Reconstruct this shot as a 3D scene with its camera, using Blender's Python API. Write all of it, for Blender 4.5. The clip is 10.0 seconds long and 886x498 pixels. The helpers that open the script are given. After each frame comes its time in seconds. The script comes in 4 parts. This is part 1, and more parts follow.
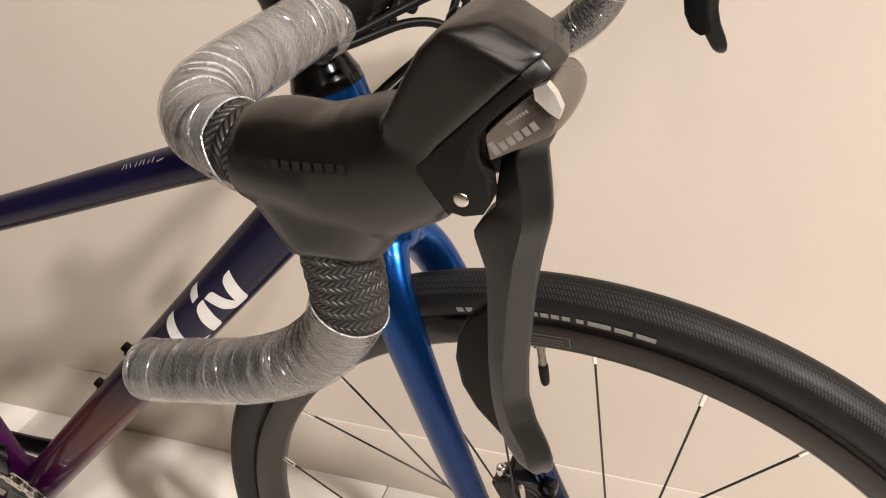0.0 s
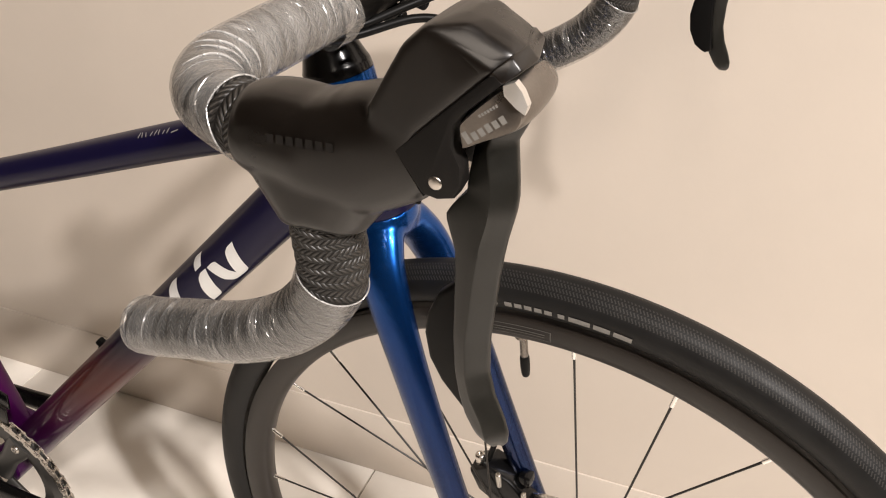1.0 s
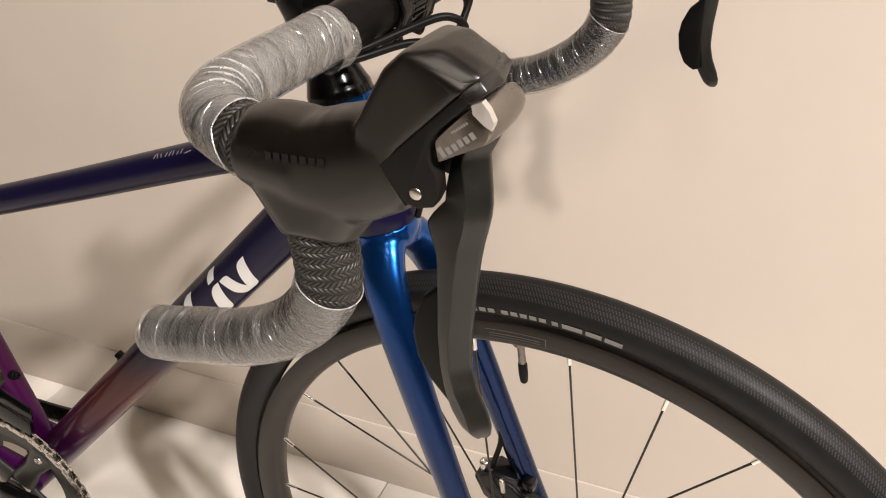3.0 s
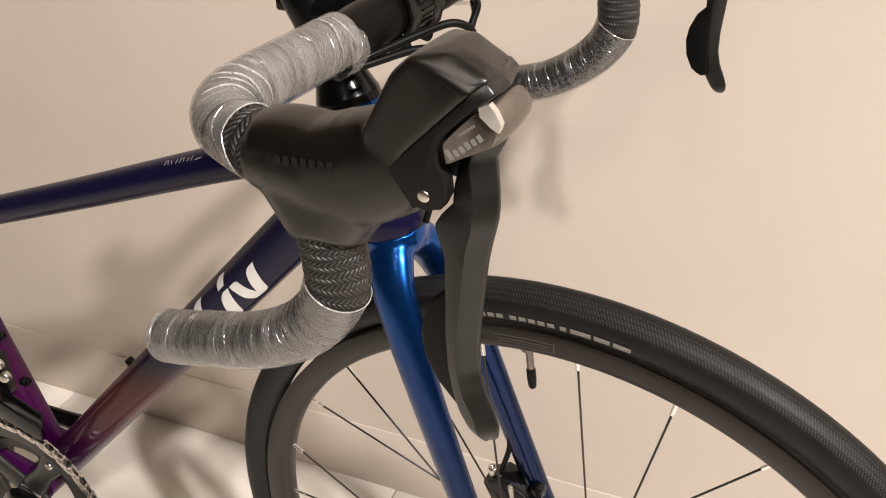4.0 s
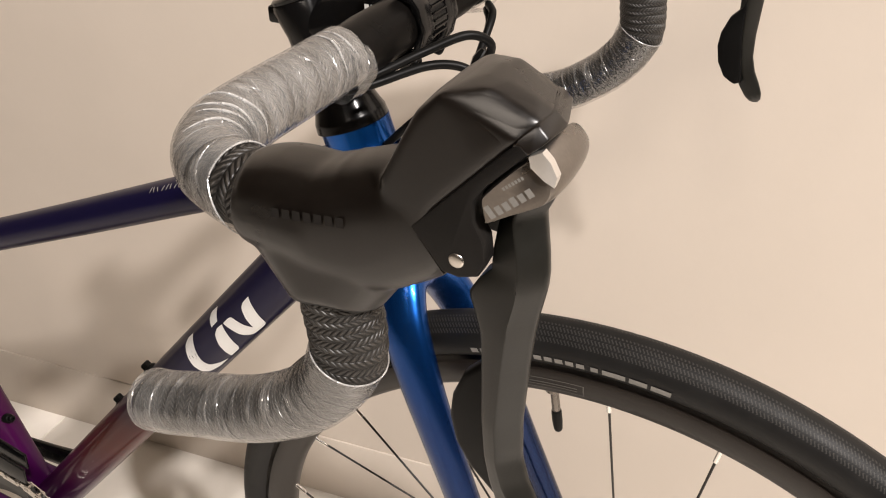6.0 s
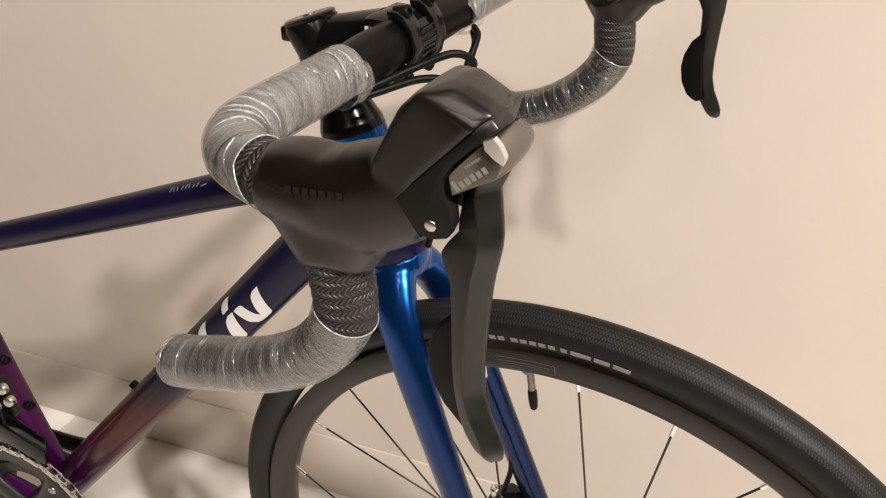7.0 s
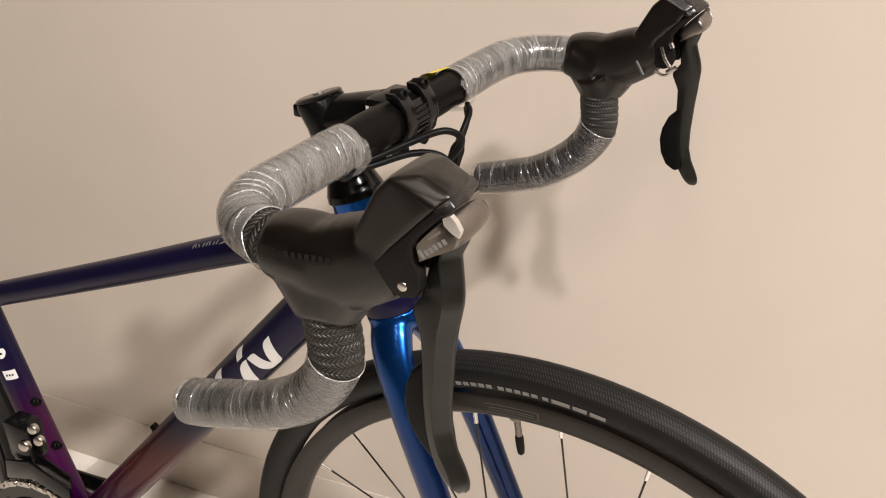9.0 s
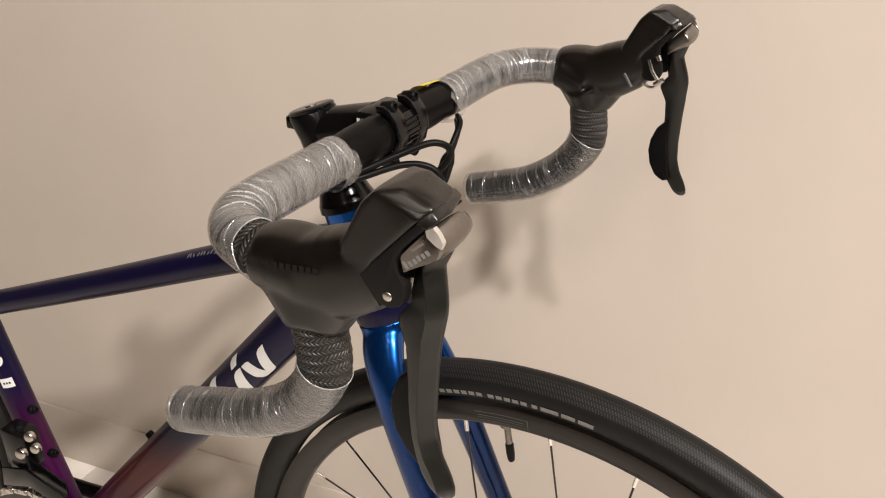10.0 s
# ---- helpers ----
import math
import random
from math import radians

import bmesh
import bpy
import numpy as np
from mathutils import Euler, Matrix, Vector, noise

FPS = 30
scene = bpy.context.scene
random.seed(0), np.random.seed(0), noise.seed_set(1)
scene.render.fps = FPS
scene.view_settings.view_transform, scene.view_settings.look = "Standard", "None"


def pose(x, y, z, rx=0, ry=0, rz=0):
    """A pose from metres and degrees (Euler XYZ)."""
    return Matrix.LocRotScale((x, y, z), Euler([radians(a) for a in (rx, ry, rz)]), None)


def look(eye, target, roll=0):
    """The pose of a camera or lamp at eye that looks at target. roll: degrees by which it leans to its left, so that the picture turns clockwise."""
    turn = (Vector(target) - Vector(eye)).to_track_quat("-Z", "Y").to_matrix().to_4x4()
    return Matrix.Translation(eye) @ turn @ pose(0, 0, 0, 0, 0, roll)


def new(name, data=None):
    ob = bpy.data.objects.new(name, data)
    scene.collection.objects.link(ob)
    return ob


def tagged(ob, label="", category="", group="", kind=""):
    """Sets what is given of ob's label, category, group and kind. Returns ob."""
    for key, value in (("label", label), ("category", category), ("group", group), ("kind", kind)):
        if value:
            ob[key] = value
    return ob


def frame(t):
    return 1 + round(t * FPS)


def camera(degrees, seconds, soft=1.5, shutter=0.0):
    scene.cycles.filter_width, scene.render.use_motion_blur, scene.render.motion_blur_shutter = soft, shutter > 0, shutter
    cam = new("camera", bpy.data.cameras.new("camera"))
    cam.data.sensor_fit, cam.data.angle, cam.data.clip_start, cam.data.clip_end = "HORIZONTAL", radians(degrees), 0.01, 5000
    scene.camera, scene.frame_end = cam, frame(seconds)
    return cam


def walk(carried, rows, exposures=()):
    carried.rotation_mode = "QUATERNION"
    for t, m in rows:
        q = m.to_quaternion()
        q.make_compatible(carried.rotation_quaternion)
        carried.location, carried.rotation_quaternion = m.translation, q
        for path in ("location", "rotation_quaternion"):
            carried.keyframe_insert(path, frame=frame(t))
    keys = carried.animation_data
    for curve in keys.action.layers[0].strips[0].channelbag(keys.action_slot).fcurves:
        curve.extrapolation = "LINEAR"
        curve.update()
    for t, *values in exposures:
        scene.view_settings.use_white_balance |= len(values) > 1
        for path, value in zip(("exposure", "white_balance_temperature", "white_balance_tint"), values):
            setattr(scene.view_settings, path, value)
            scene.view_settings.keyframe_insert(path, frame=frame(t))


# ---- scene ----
cam = camera(55.85, 10.0, soft=1.1)
# seconds, eye, turn in degrees
PATH = [
    (0, 0.0390, -0.4465, 0.9945, 56.68, 1.04, 18.28),
    (0.5, 0.0479, -0.4581, 1.0028, 56.87, -0.72, 20.64),
    (1, 0.0592, -0.4632, 1.0023, 56.46, -2.30, 21.54),
    (1.5, 0.0658, -0.4643, 1.0079, 57.41, -2.00, 21.39),
    (2, 0.0697, -0.4687, 1.0096, 57.39, -1.98, 21.83),
    (2.5, 0.0767, -0.4768, 1.0137, 57.46, -1.49, 21.97),
    (4, 0.0825, -0.4851, 1.0128, 58.31, -0.77, 22.76),
    (4.5, 0.0562, -0.4464, 1.0003, 58.33, -0.46, 22.57),
    (5, 0.0439, -0.4191, 0.9974, 57.37, -0.38, 21.68),
    (5.5, 0.0409, -0.4143, 0.9984, 57.26, -0.21, 21.88),
    (5.7, 0.0425, -0.4191, 1.0001, 57.77, 0.21, 21.89),
    (6.8, 0.0744, -0.4841, 1.0147, 58.83, -0.67, 22.35),
    (7, 0.0824, -0.4938, 1.0210, 59.68, -0.59, 22.44),
    (7.5, 0.1000, -0.5114, 1.0337, 61.26, -0.30, 23.08),
    (8, 0.1108, -0.5256, 1.0388, 61.73, -0.13, 23.88),
    (8.5, 0.1169, -0.5304, 1.0478, 62.46, -0.29, 24.19),
    (9, 0.1237, -0.5305, 1.0534, 63.21, -0.33, 24.24),
    (9.5, 0.1263, -0.5337, 1.0590, 63.82, -0.67, 24.41),
    (10, 0.1334, -0.5348, 1.0591, 63.74, -0.33, 24.21),
]
walk(cam, [(t, pose(x, y, z, rx, ry, rz)) for t, x, y, z, rx, ry, rz in PATH],
     exposures=[(0, 0.12), (4, 0.10), (5.5, 0.12), (7, 0.08), (8, 0.0), (10, -0.07)])

# ---- light: a shop's ceiling lamps, and an added fill panel ----
world = bpy.data.worlds.new("world")
scene.world = world
world.use_nodes = True
world.node_tree.nodes["Background"].inputs[0].default_value = (1.0, 0.9, 0.8, 1)
world.node_tree.nodes["Background"].inputs[1].default_value = 0.02


def disc_light(name, eye, target, watts, size, colour=(1.0, 0.93, 0.875)):
    data = bpy.data.lights.new(name, "AREA")
    data.shape, data.size, data.energy, data.color = "DISK", size, watts, colour
    ob = new(name, data)
    ob.matrix_world = look(eye, target)
    return ob


for x, y, z, watts in ((1.80, -1.56, 3.46, 330.0), (2.29, -1.38, 3.20, 520.0)):
    data = bpy.data.lights.new("lamp_spot", "SPOT")
    data.energy, data.color, data.shadow_soft_size = watts, (1.0, 0.93, 0.89), 0.08
    data.spot_size, data.spot_blend = radians(84), 0.9
    new("lamp_spot", data).matrix_world = look((x, y, z), (-0.05, 0.1, 0.65))
# Added unseen panel: warm fill, set where the hood's slanting strip mirrors it.
disc_light("fill_panel", (0.2, -2.5, 3.2), (0.1, -0.4, 0.6), 24.0, 1.0, (1.0, 0.87, 0.75))


# ---- materials ----
def mat(name):
    m = bpy.data.materials.new(name)
    m.use_nodes = True
    nt = m.node_tree
    return m, nt, nt.nodes["Principled BSDF"]


def coords(nt, space="Object", scale=(1, 1, 1)):
    tc = nt.nodes.new("ShaderNodeTexCoord")
    mp = nt.nodes.new("ShaderNodeMapping")
    mp.inputs["Scale"].default_value = scale
    nt.links.new(tc.outputs[space], mp.inputs["Vector"])
    return mp.outputs["Vector"]


def noise_tex(nt, vec, scale, detail=4.0, rough=0.6):
    n = nt.nodes.new("ShaderNodeTexNoise")
    n.inputs["Scale"].default_value, n.inputs["Detail"].default_value, n.inputs["Roughness"].default_value = scale, detail, rough
    nt.links.new(vec, n.inputs["Vector"])
    return n.outputs["Fac"]


def ramp(nt, fac, stops):
    r = nt.nodes.new("ShaderNodeValToRGB")
    el = r.color_ramp.elements
    while len(el) < len(stops):
        el.new(0.5)
    for e, (p, c) in zip(el, stops):
        e.position = p
        e.color = (*c, 1) if len(c) == 3 else c
    nt.links.new(fac, r.inputs["Fac"])
    return r.outputs["Color"]


def math_node(nt, op, a, b=None, c=None):
    n = nt.nodes.new("ShaderNodeMath")
    n.operation = op
    for i, v in enumerate((a, b, c)):
        if v is None:
            continue
        if isinstance(v, (int, float)):
            n.inputs[i].default_value = v
        else:
            nt.links.new(v, n.inputs[i])
    return n.outputs[0]


def bump(nt, bsdf, height, strength, distance=0.001):
    b = nt.nodes.new("ShaderNodeBump")
    b.inputs["Strength"].default_value, b.inputs["Distance"].default_value = strength, distance
    nt.links.new(height, b.inputs["Height"])
    nt.links.new(b.outputs["Normal"], bsdf.inputs["Normal"])


def speckled(name, dark, light, rough=(0.4, 0.6), scale=60.0, bump_strength=0.1, metallic=0.0, coat=0.0, fine=900.0, specular=0.5):
    """A surface with variation at two scales."""
    m, nt, bsdf = mat(name)
    v = coords(nt)
    big, small = noise_tex(nt, v, scale, 5), noise_tex(nt, v, fine, 3)
    both = math_node(nt, "ADD", math_node(nt, "MULTIPLY", big, 0.65), math_node(nt, "MULTIPLY", small, 0.35))
    nt.links.new(ramp(nt, both, [(0.3, dark), (0.7, light)]), bsdf.inputs["Base Color"])
    nt.links.new(ramp(nt, big, [(0.3, (rough[0],) * 3), (0.7, (rough[1],) * 3)]), bsdf.inputs["Roughness"])
    bsdf.inputs["Metallic"].default_value = metallic
    bsdf.inputs["Coat Weight"].default_value = coat
    bsdf.inputs["Coat Roughness"].default_value = 0.06
    bsdf.inputs["Specular IOR Level"].default_value = specular
    bump(nt, bsdf, small, bump_strength, 0.0004)
    return m


def wall_paint():
    m, nt, bsdf = mat("wall_paint")
    v = coords(nt)
    big, small = noise_tex(nt, v, 1.6, 6), noise_tex(nt, v, 140.0, 4)
    nt.links.new(ramp(nt, big, [(0.3, (0.60, 0.53, 0.455)), (0.7, (0.66, 0.585, 0.505))]), bsdf.inputs["Base Color"])
    bsdf.inputs["Roughness"].default_value = 0.55
    bsdf.inputs["Specular IOR Level"].default_value = 0.35
    mid = noise_tex(nt, v, 22.0, 3)
    h = math_node(nt, "ADD", math_node(nt, "MULTIPLY", mid, 1.0), math_node(nt, "MULTIPLY", small, 0.2))
    bump(nt, bsdf, h, 0.25, 0.002)
    return m


def frame_paint(name, stops):
    """Paint that fades by height, with flake under clear lacquer."""
    m, nt, bsdf = mat(name)
    geo = nt.nodes.new("ShaderNodeNewGeometry")
    sep = nt.nodes.new("ShaderNodeSeparateXYZ")
    nt.links.new(geo.outputs["Position"], sep.inputs[0])
    h = math_node(nt, "MULTIPLY_ADD", sep.outputs["X"], -0.154, sep.outputs["Z"])
    f = math_node(nt, "MULTIPLY", math_node(nt, "SUBTRACT", h, 0.318), 3.3)
    col = ramp(nt, f, stops)
    v = coords(nt)
    flake = noise_tex(nt, v, 2600.0, 2)
    mix = nt.nodes.new("ShaderNodeMixRGB")
    mix.blend_type = "ADD"
    nt.links.new(ramp(nt, flake, [(0.55, (0, 0, 0)), (0.8, (0.006, 0.004, 0.014))]), mix.inputs[2])
    nt.links.new(col, mix.inputs[1])
    mix.inputs[0].default_value = 1.0
    nt.links.new(mix.outputs[0], bsdf.inputs["Base Color"])
    bsdf.inputs["Roughness"].default_value = 0.40
    bsdf.inputs["Specular IOR Level"].default_value = 0.10
    bsdf.inputs["Coat Weight"].default_value = 0.42
    bsdf.inputs["Coat IOR"].default_value = 1.32
    bsdf.inputs["Coat Roughness"].default_value = 0.04
    return m


def blue_paint():
    """Bright metallic blue on the crown and head, deepening towards the fork ends."""
    m, nt, bsdf = mat("blue_paint")
    geo = nt.nodes.new("ShaderNodeNewGeometry")
    sep = nt.nodes.new("ShaderNodeSeparateXYZ")
    nt.links.new(geo.outputs["Position"], sep.inputs[0])
    f = math_node(nt, "MULTIPLY", math_node(nt, "SUBTRACT", sep.outputs["Z"], 0.38), 2.2)
    col = ramp(nt, f, [(0.0, (0.002, 0.005, 0.036)), (0.30, (0.002, 0.011, 0.066)), (0.50, (0.002, 0.024, 0.125)), (0.66, (0.003, 0.060, 0.27)), (1.0, (0.003, 0.095, 0.41))])
    v = coords(nt)
    flake = noise_tex(nt, v, 2600.0, 2)
    mix = nt.nodes.new("ShaderNodeMixRGB")
    mix.blend_type = "ADD"
    nt.links.new(ramp(nt, flake, [(0.56, (0, 0, 0)), (0.74, (0.03, 0.12, 0.26))]), mix.inputs[2])
    nt.links.new(col, mix.inputs[1])
    mix.inputs[0].default_value = 1.0
    nt.links.new(mix.outputs[0], bsdf.inputs["Base Color"])
    bsdf.inputs["Metallic"].default_value = 0.88
    bsdf.inputs["Roughness"].default_value = 0.25
    bsdf.inputs["Coat Weight"].default_value = 0.5
    bsdf.inputs["Coat IOR"].default_value = 1.38
    bsdf.inputs["Coat Roughness"].default_value = 0.05
    return m


def uv_axes(nt):
    uv = nt.nodes.new("ShaderNodeUVMap")
    uv.uv_map = "UVMap"
    sep = nt.nodes.new("ShaderNodeSeparateXYZ")
    nt.links.new(uv.outputs[0], sep.inputs[0])
    return uv.outputs[0], sep.outputs["X"], sep.outputs["Y"]


def tyre_rubber():
    """Rows of small chevrons on the tread; smooth side walls."""
    m, nt, bsdf = mat("tyre_rubber")
    vec, u, v = uv_axes(nt)
    fold = math_node(nt, "PINGPONG", v, 0.0020)
    slant = math_node(nt, "MULTIPLY_ADD", fold, 0.8, u)
    dash = math_node(nt, "PINGPONG", slant, 0.0012)
    line = math_node(nt, "LESS_THAN", dash, 0.00045)
    row = math_node(nt, "GREATER_THAN", math_node(nt, "PINGPONG", math_node(nt, "ADD", v, 0.0010), 0.0020), 0.0005)
    side = math_node(nt, "ABSOLUTE", v)
    tread = math_node(nt, "MULTIPLY", math_node(nt, "LESS_THAN", side, 0.0175), math_node(nt, "GREATER_THAN", side, 0.0030))
    cut = math_node(nt, "MULTIPLY", math_node(nt, "MULTIPLY", line, row), tread)
    ob = coords(nt)
    big, small = noise_tex(nt, ob, 45.0, 5), noise_tex(nt, ob, 1500.0, 2)
    base = ramp(nt, big, [(0.3, (0.0065, 0.0062, 0.006)), (0.7, (0.010, 0.0096, 0.0092))])
    mix = nt.nodes.new("ShaderNodeMixRGB")
    nt.links.new(cut, mix.inputs[0])
    nt.links.new(base, mix.inputs[1])
    mix.inputs[2].default_value = (0.036, 0.034, 0.031, 1)
    nt.links.new(mix.outputs[0], bsdf.inputs["Base Color"])
    nt.links.new(ramp(nt, big, [(0.3, (0.46,) * 3), (0.7, (0.58,) * 3)]), bsdf.inputs["Roughness"])
    bsdf.inputs["Specular IOR Level"].default_value = 0.22
    h = math_node(nt, "ADD", math_node(nt, "MULTIPLY", cut, -1.0), math_node(nt, "MULTIPLY", small, 0.15))
    bump(nt, bsdf, h, 0.6, 0.0006)
    return m


TAPE_PITCH, DROP_PITCH = 0.0086, 0.0058


def bar_tape(name, pitch, strand_width, glint_gain):
    """Dark braided tape: each turn carries a plait of slanting strands, shiny where they rise; darker grooves and pale
    glints lie in the colour.
    """
    m, nt, bsdf = mat(name)
    vec, u, v = uv_axes(nt)
    ob = coords(nt)
    big, small = noise_tex(nt, ob, 110.0, 4), noise_tex(nt, ob, 1800.0, 2)
    turn = math_node(nt, "FRACT", math_node(nt, "ADD", math_node(nt, "DIVIDE", u, pitch), math_node(nt, "DIVIDE", v, 0.0974)))
    off = math_node(nt, "ABSOLUTE", math_node(nt, "SUBTRACT", turn, 0.5))
    slant = math_node(nt, "MULTIPLY_ADD", off, pitch * 1.15, v)
    strand = math_node(nt, "DIVIDE", math_node(nt, "PINGPONG", math_node(nt, "ADD", slant, 0.5), strand_width), strand_width)
    round_top = math_node(nt, "SINE", math_node(nt, "MULTIPLY", strand, 1.5708))
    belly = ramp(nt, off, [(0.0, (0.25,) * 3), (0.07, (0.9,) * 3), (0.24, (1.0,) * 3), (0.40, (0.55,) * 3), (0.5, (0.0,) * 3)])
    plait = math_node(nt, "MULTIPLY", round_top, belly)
    # Glints on the strand tops are painted as pale flecks, broken by noise.
    glints = math_node(nt, "MULTIPLY", ramp(nt, plait, [(0.62, (0.0,) * 3), (0.95, (1.0,) * 3)]), ramp(nt, big, [(0.42, (0.05,) * 3), (0.66, (glint_gain,) * 3)]))
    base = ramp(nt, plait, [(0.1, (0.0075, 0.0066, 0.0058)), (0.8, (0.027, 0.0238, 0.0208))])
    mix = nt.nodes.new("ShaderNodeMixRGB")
    nt.links.new(glints, mix.inputs[0])
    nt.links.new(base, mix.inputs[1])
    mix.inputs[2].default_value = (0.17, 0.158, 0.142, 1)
    nt.links.new(mix.outputs[0], bsdf.inputs["Base Color"])
    bsdf.inputs["Roughness"].default_value = 0.42
    bsdf.inputs["Specular IOR Level"].default_value = 0.45
    h = math_node(nt, "ADD", plait, math_node(nt, "MULTIPLY", small, 0.1))
    bump(nt, bsdf, h, 0.9, strand_width * 0.66)
    return m


def cling_film(name, amount, base=0.062):
    """Clear wrapping film: a milky veil, fold lines whitened to paint their glints, and a gloss over it that catches
    the lamps.
    """
    m, nt, bsdf = mat(name)
    out = nt.nodes["Material Output"]
    nt.nodes.remove(bsdf)
    vec, u, v = uv_axes(nt)

    def stretched(sx, sy, turn, detail, rough):
        mp = nt.nodes.new("ShaderNodeMapping")
        mp.inputs["Scale"].default_value = (sx, sy, 1.0)
        mp.inputs["Rotation"].default_value = (0, 0, turn)
        nt.links.new(vec, mp.inputs["Vector"])
        return noise_tex(nt, mp.outputs[0], 1.0, detail, rough)

    streak, patch, crease = stretched(320.0, 24.0, 0.10, 5, 0.65), stretched(70.0, 22.0, 0.1, 4, 0.6), stretched(80.0, 12.0, -0.10, 2, 0.5)
    grain = stretched(640.0, 420.0, 0.0, 3, 0.6)
    veil = ramp(nt, streak, [(0.36, (0.0,) * 3), (0.66, (1.0,) * 3)])
    cloud = ramp(nt, patch, [(0.36, (0.0,) * 3), (0.66, (1.0,) * 3)])
    speck = ramp(nt, grain, [(0.35, (0.7,) * 3), (0.65, (1.3,) * 3)])
    off = math_node(nt, "ABSOLUTE", math_node(nt, "SUBTRACT", crease, 0.5))
    line = ramp(nt, off, [(0.0, (1.0,) * 3), (0.016, (0.0,) * 3)])
    line = math_node(nt, "MULTIPLY", line, cloud)
    seam = math_node(nt, "FRACT", math_node(nt, "DIVIDE", math_node(nt, "ADD", u, math_node(nt, "MULTIPLY", v, 0.19)), 0.0205))
    lap = ramp(nt, seam, [(0.0, (0.30,) * 3), (0.06, (0.50,) * 3), (0.20, (1.0,) * 3), (0.93, (0.92,) * 3), (1.0, (1.25,) * 3)])
    milk = math_node(nt, "ADD", math_node(nt, "MULTIPLY", math_node(nt, "MULTIPLY", veil, speck), 0.055), math_node(nt, "MULTIPLY", cloud, 0.165))
    milk = math_node(nt, "MULTIPLY", math_node(nt, "ADD", milk, base), math_node(nt, "MULTIPLY", lap, amount))
    # Extra milk along the creases paints their glints white.
    milk = math_node(nt, "MINIMUM", math_node(nt, "ADD", milk, math_node(nt, "MULTIPLY", line, 0.34)), 0.95)
    clear, white, gloss = nt.nodes.new("ShaderNodeBsdfTransparent"), nt.nodes.new("ShaderNodeBsdfDiffuse"), nt.nodes.new("ShaderNodeBsdfGlossy")
    clear.inputs["Color"].default_value = (0.96, 0.96, 0.96, 1)
    white.inputs["Color"].default_value = (0.74, 0.73, 0.71, 1)
    gloss.inputs["Roughness"].default_value = 0.13
    b = nt.nodes.new("ShaderNodeBump")
    b.inputs["Strength"].default_value, b.inputs["Distance"].default_value = 0.85, 0.0030
    h = math_node(nt, "ADD", math_node(nt, "MULTIPLY", streak, 0.04), math_node(nt, "MULTIPLY", patch, 1.0))
    h = math_node(nt, "ADD", h, math_node(nt, "MULTIPLY", line, 0.5))
    nt.links.new(h, b.inputs["Height"])
    fres = nt.nodes.new("ShaderNodeFresnel")
    fres.inputs["IOR"].default_value = 1.5
    for n in (gloss, fres):
        nt.links.new(b.outputs["Normal"], n.inputs["Normal"])
    body, top = nt.nodes.new("ShaderNodeMixShader"), nt.nodes.new("ShaderNodeMixShader")
    nt.links.new(milk, body.inputs[0])
    nt.links.new(clear.outputs[0], body.inputs[1])
    nt.links.new(white.outputs[0], body.inputs[2])
    nt.links.new(math_node(nt, "MINIMUM", math_node(nt, "ADD", fres.outputs[0], 0.09), 0.42), top.inputs[0])
    nt.links.new(body.outputs[0], top.inputs[1])
    nt.links.new(gloss.outputs[0], top.inputs[2])
    nt.links.new(top.outputs[0], out.inputs["Surface"])
    return m


WALL = wall_paint()
# tones of the unseen walls and ceiling keep the bounced light low and warm
UNSEEN_WALL = speckled("unseen_wall_paint", (0.13, 0.108, 0.085), (0.18, 0.15, 0.12), (0.6, 0.75), 2.0, 0.1)
CEIL = speckled("ceiling_paint", (0.27, 0.24, 0.20), (0.33, 0.295, 0.25), (0.7, 0.8), 3.0, 0.1)
TILE = speckled("floor_tile", (0.82, 0.765, 0.69), (0.87, 0.82, 0.745), (0.28, 0.32), 4.0, 0.05, fine=60.0)
GROUT = speckled("grout", (0.34, 0.30, 0.25), (0.44, 0.39, 0.33), (0.8, 0.9), 40.0, 0.3)
SKIRT = speckled("skirting_paint", (0.60, 0.53, 0.455), (0.66, 0.585, 0.505), (0.45, 0.55), 9.0, 0.1)
NAVY = (0.0045, 0.0034, 0.022)
FRAME = frame_paint("frame_paint", [(0.0, (0.022, 0.002, 0.030)), (0.24, (0.036, 0.002, 0.043)), (0.38, (0.042, 0.004, 0.034)), (0.60, (0.075, 0.011, 0.008)), (0.70, (0.060, 0.009, 0.009)), (0.82, (0.007, 0.0045, 0.026)), (1.0, NAVY)])
REAR_FRAME = frame_paint("rear_frame_paint", [(0.0, (0.022, 0.002, 0.030)), (0.24, (0.040, 0.002, 0.046)), (0.50, (0.048, 0.003, 0.042)), (0.68, (0.040, 0.004, 0.030)), (0.86, (0.010, 0.004, 0.028)), (1.0, NAVY)])
BLUE = blue_paint()
TYRE = tyre_rubber()
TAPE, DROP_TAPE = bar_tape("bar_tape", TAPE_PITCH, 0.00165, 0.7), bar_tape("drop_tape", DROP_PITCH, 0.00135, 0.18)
# The fold film's extra milk paints the folds' highlights white; the rims share it.
FOLD, HEM = cling_film("film_fold", 2.6), cling_film("film_hem", 1.6)
# The far drop's film holds less milk, painting in its weaker light.
FILM, MID_FILM, DIM_FILM = cling_film("cling_film", 0.85, 0.085), cling_film("mid_film", 0.62), cling_film("dim_film", 0.22)
RUBBER = speckled("hood_rubber", (0.0034, 0.0024, 0.0018), (0.0078, 0.0058, 0.0045), (0.26, 0.35), 38.0, 0.05, fine=900.0, specular=0.5)
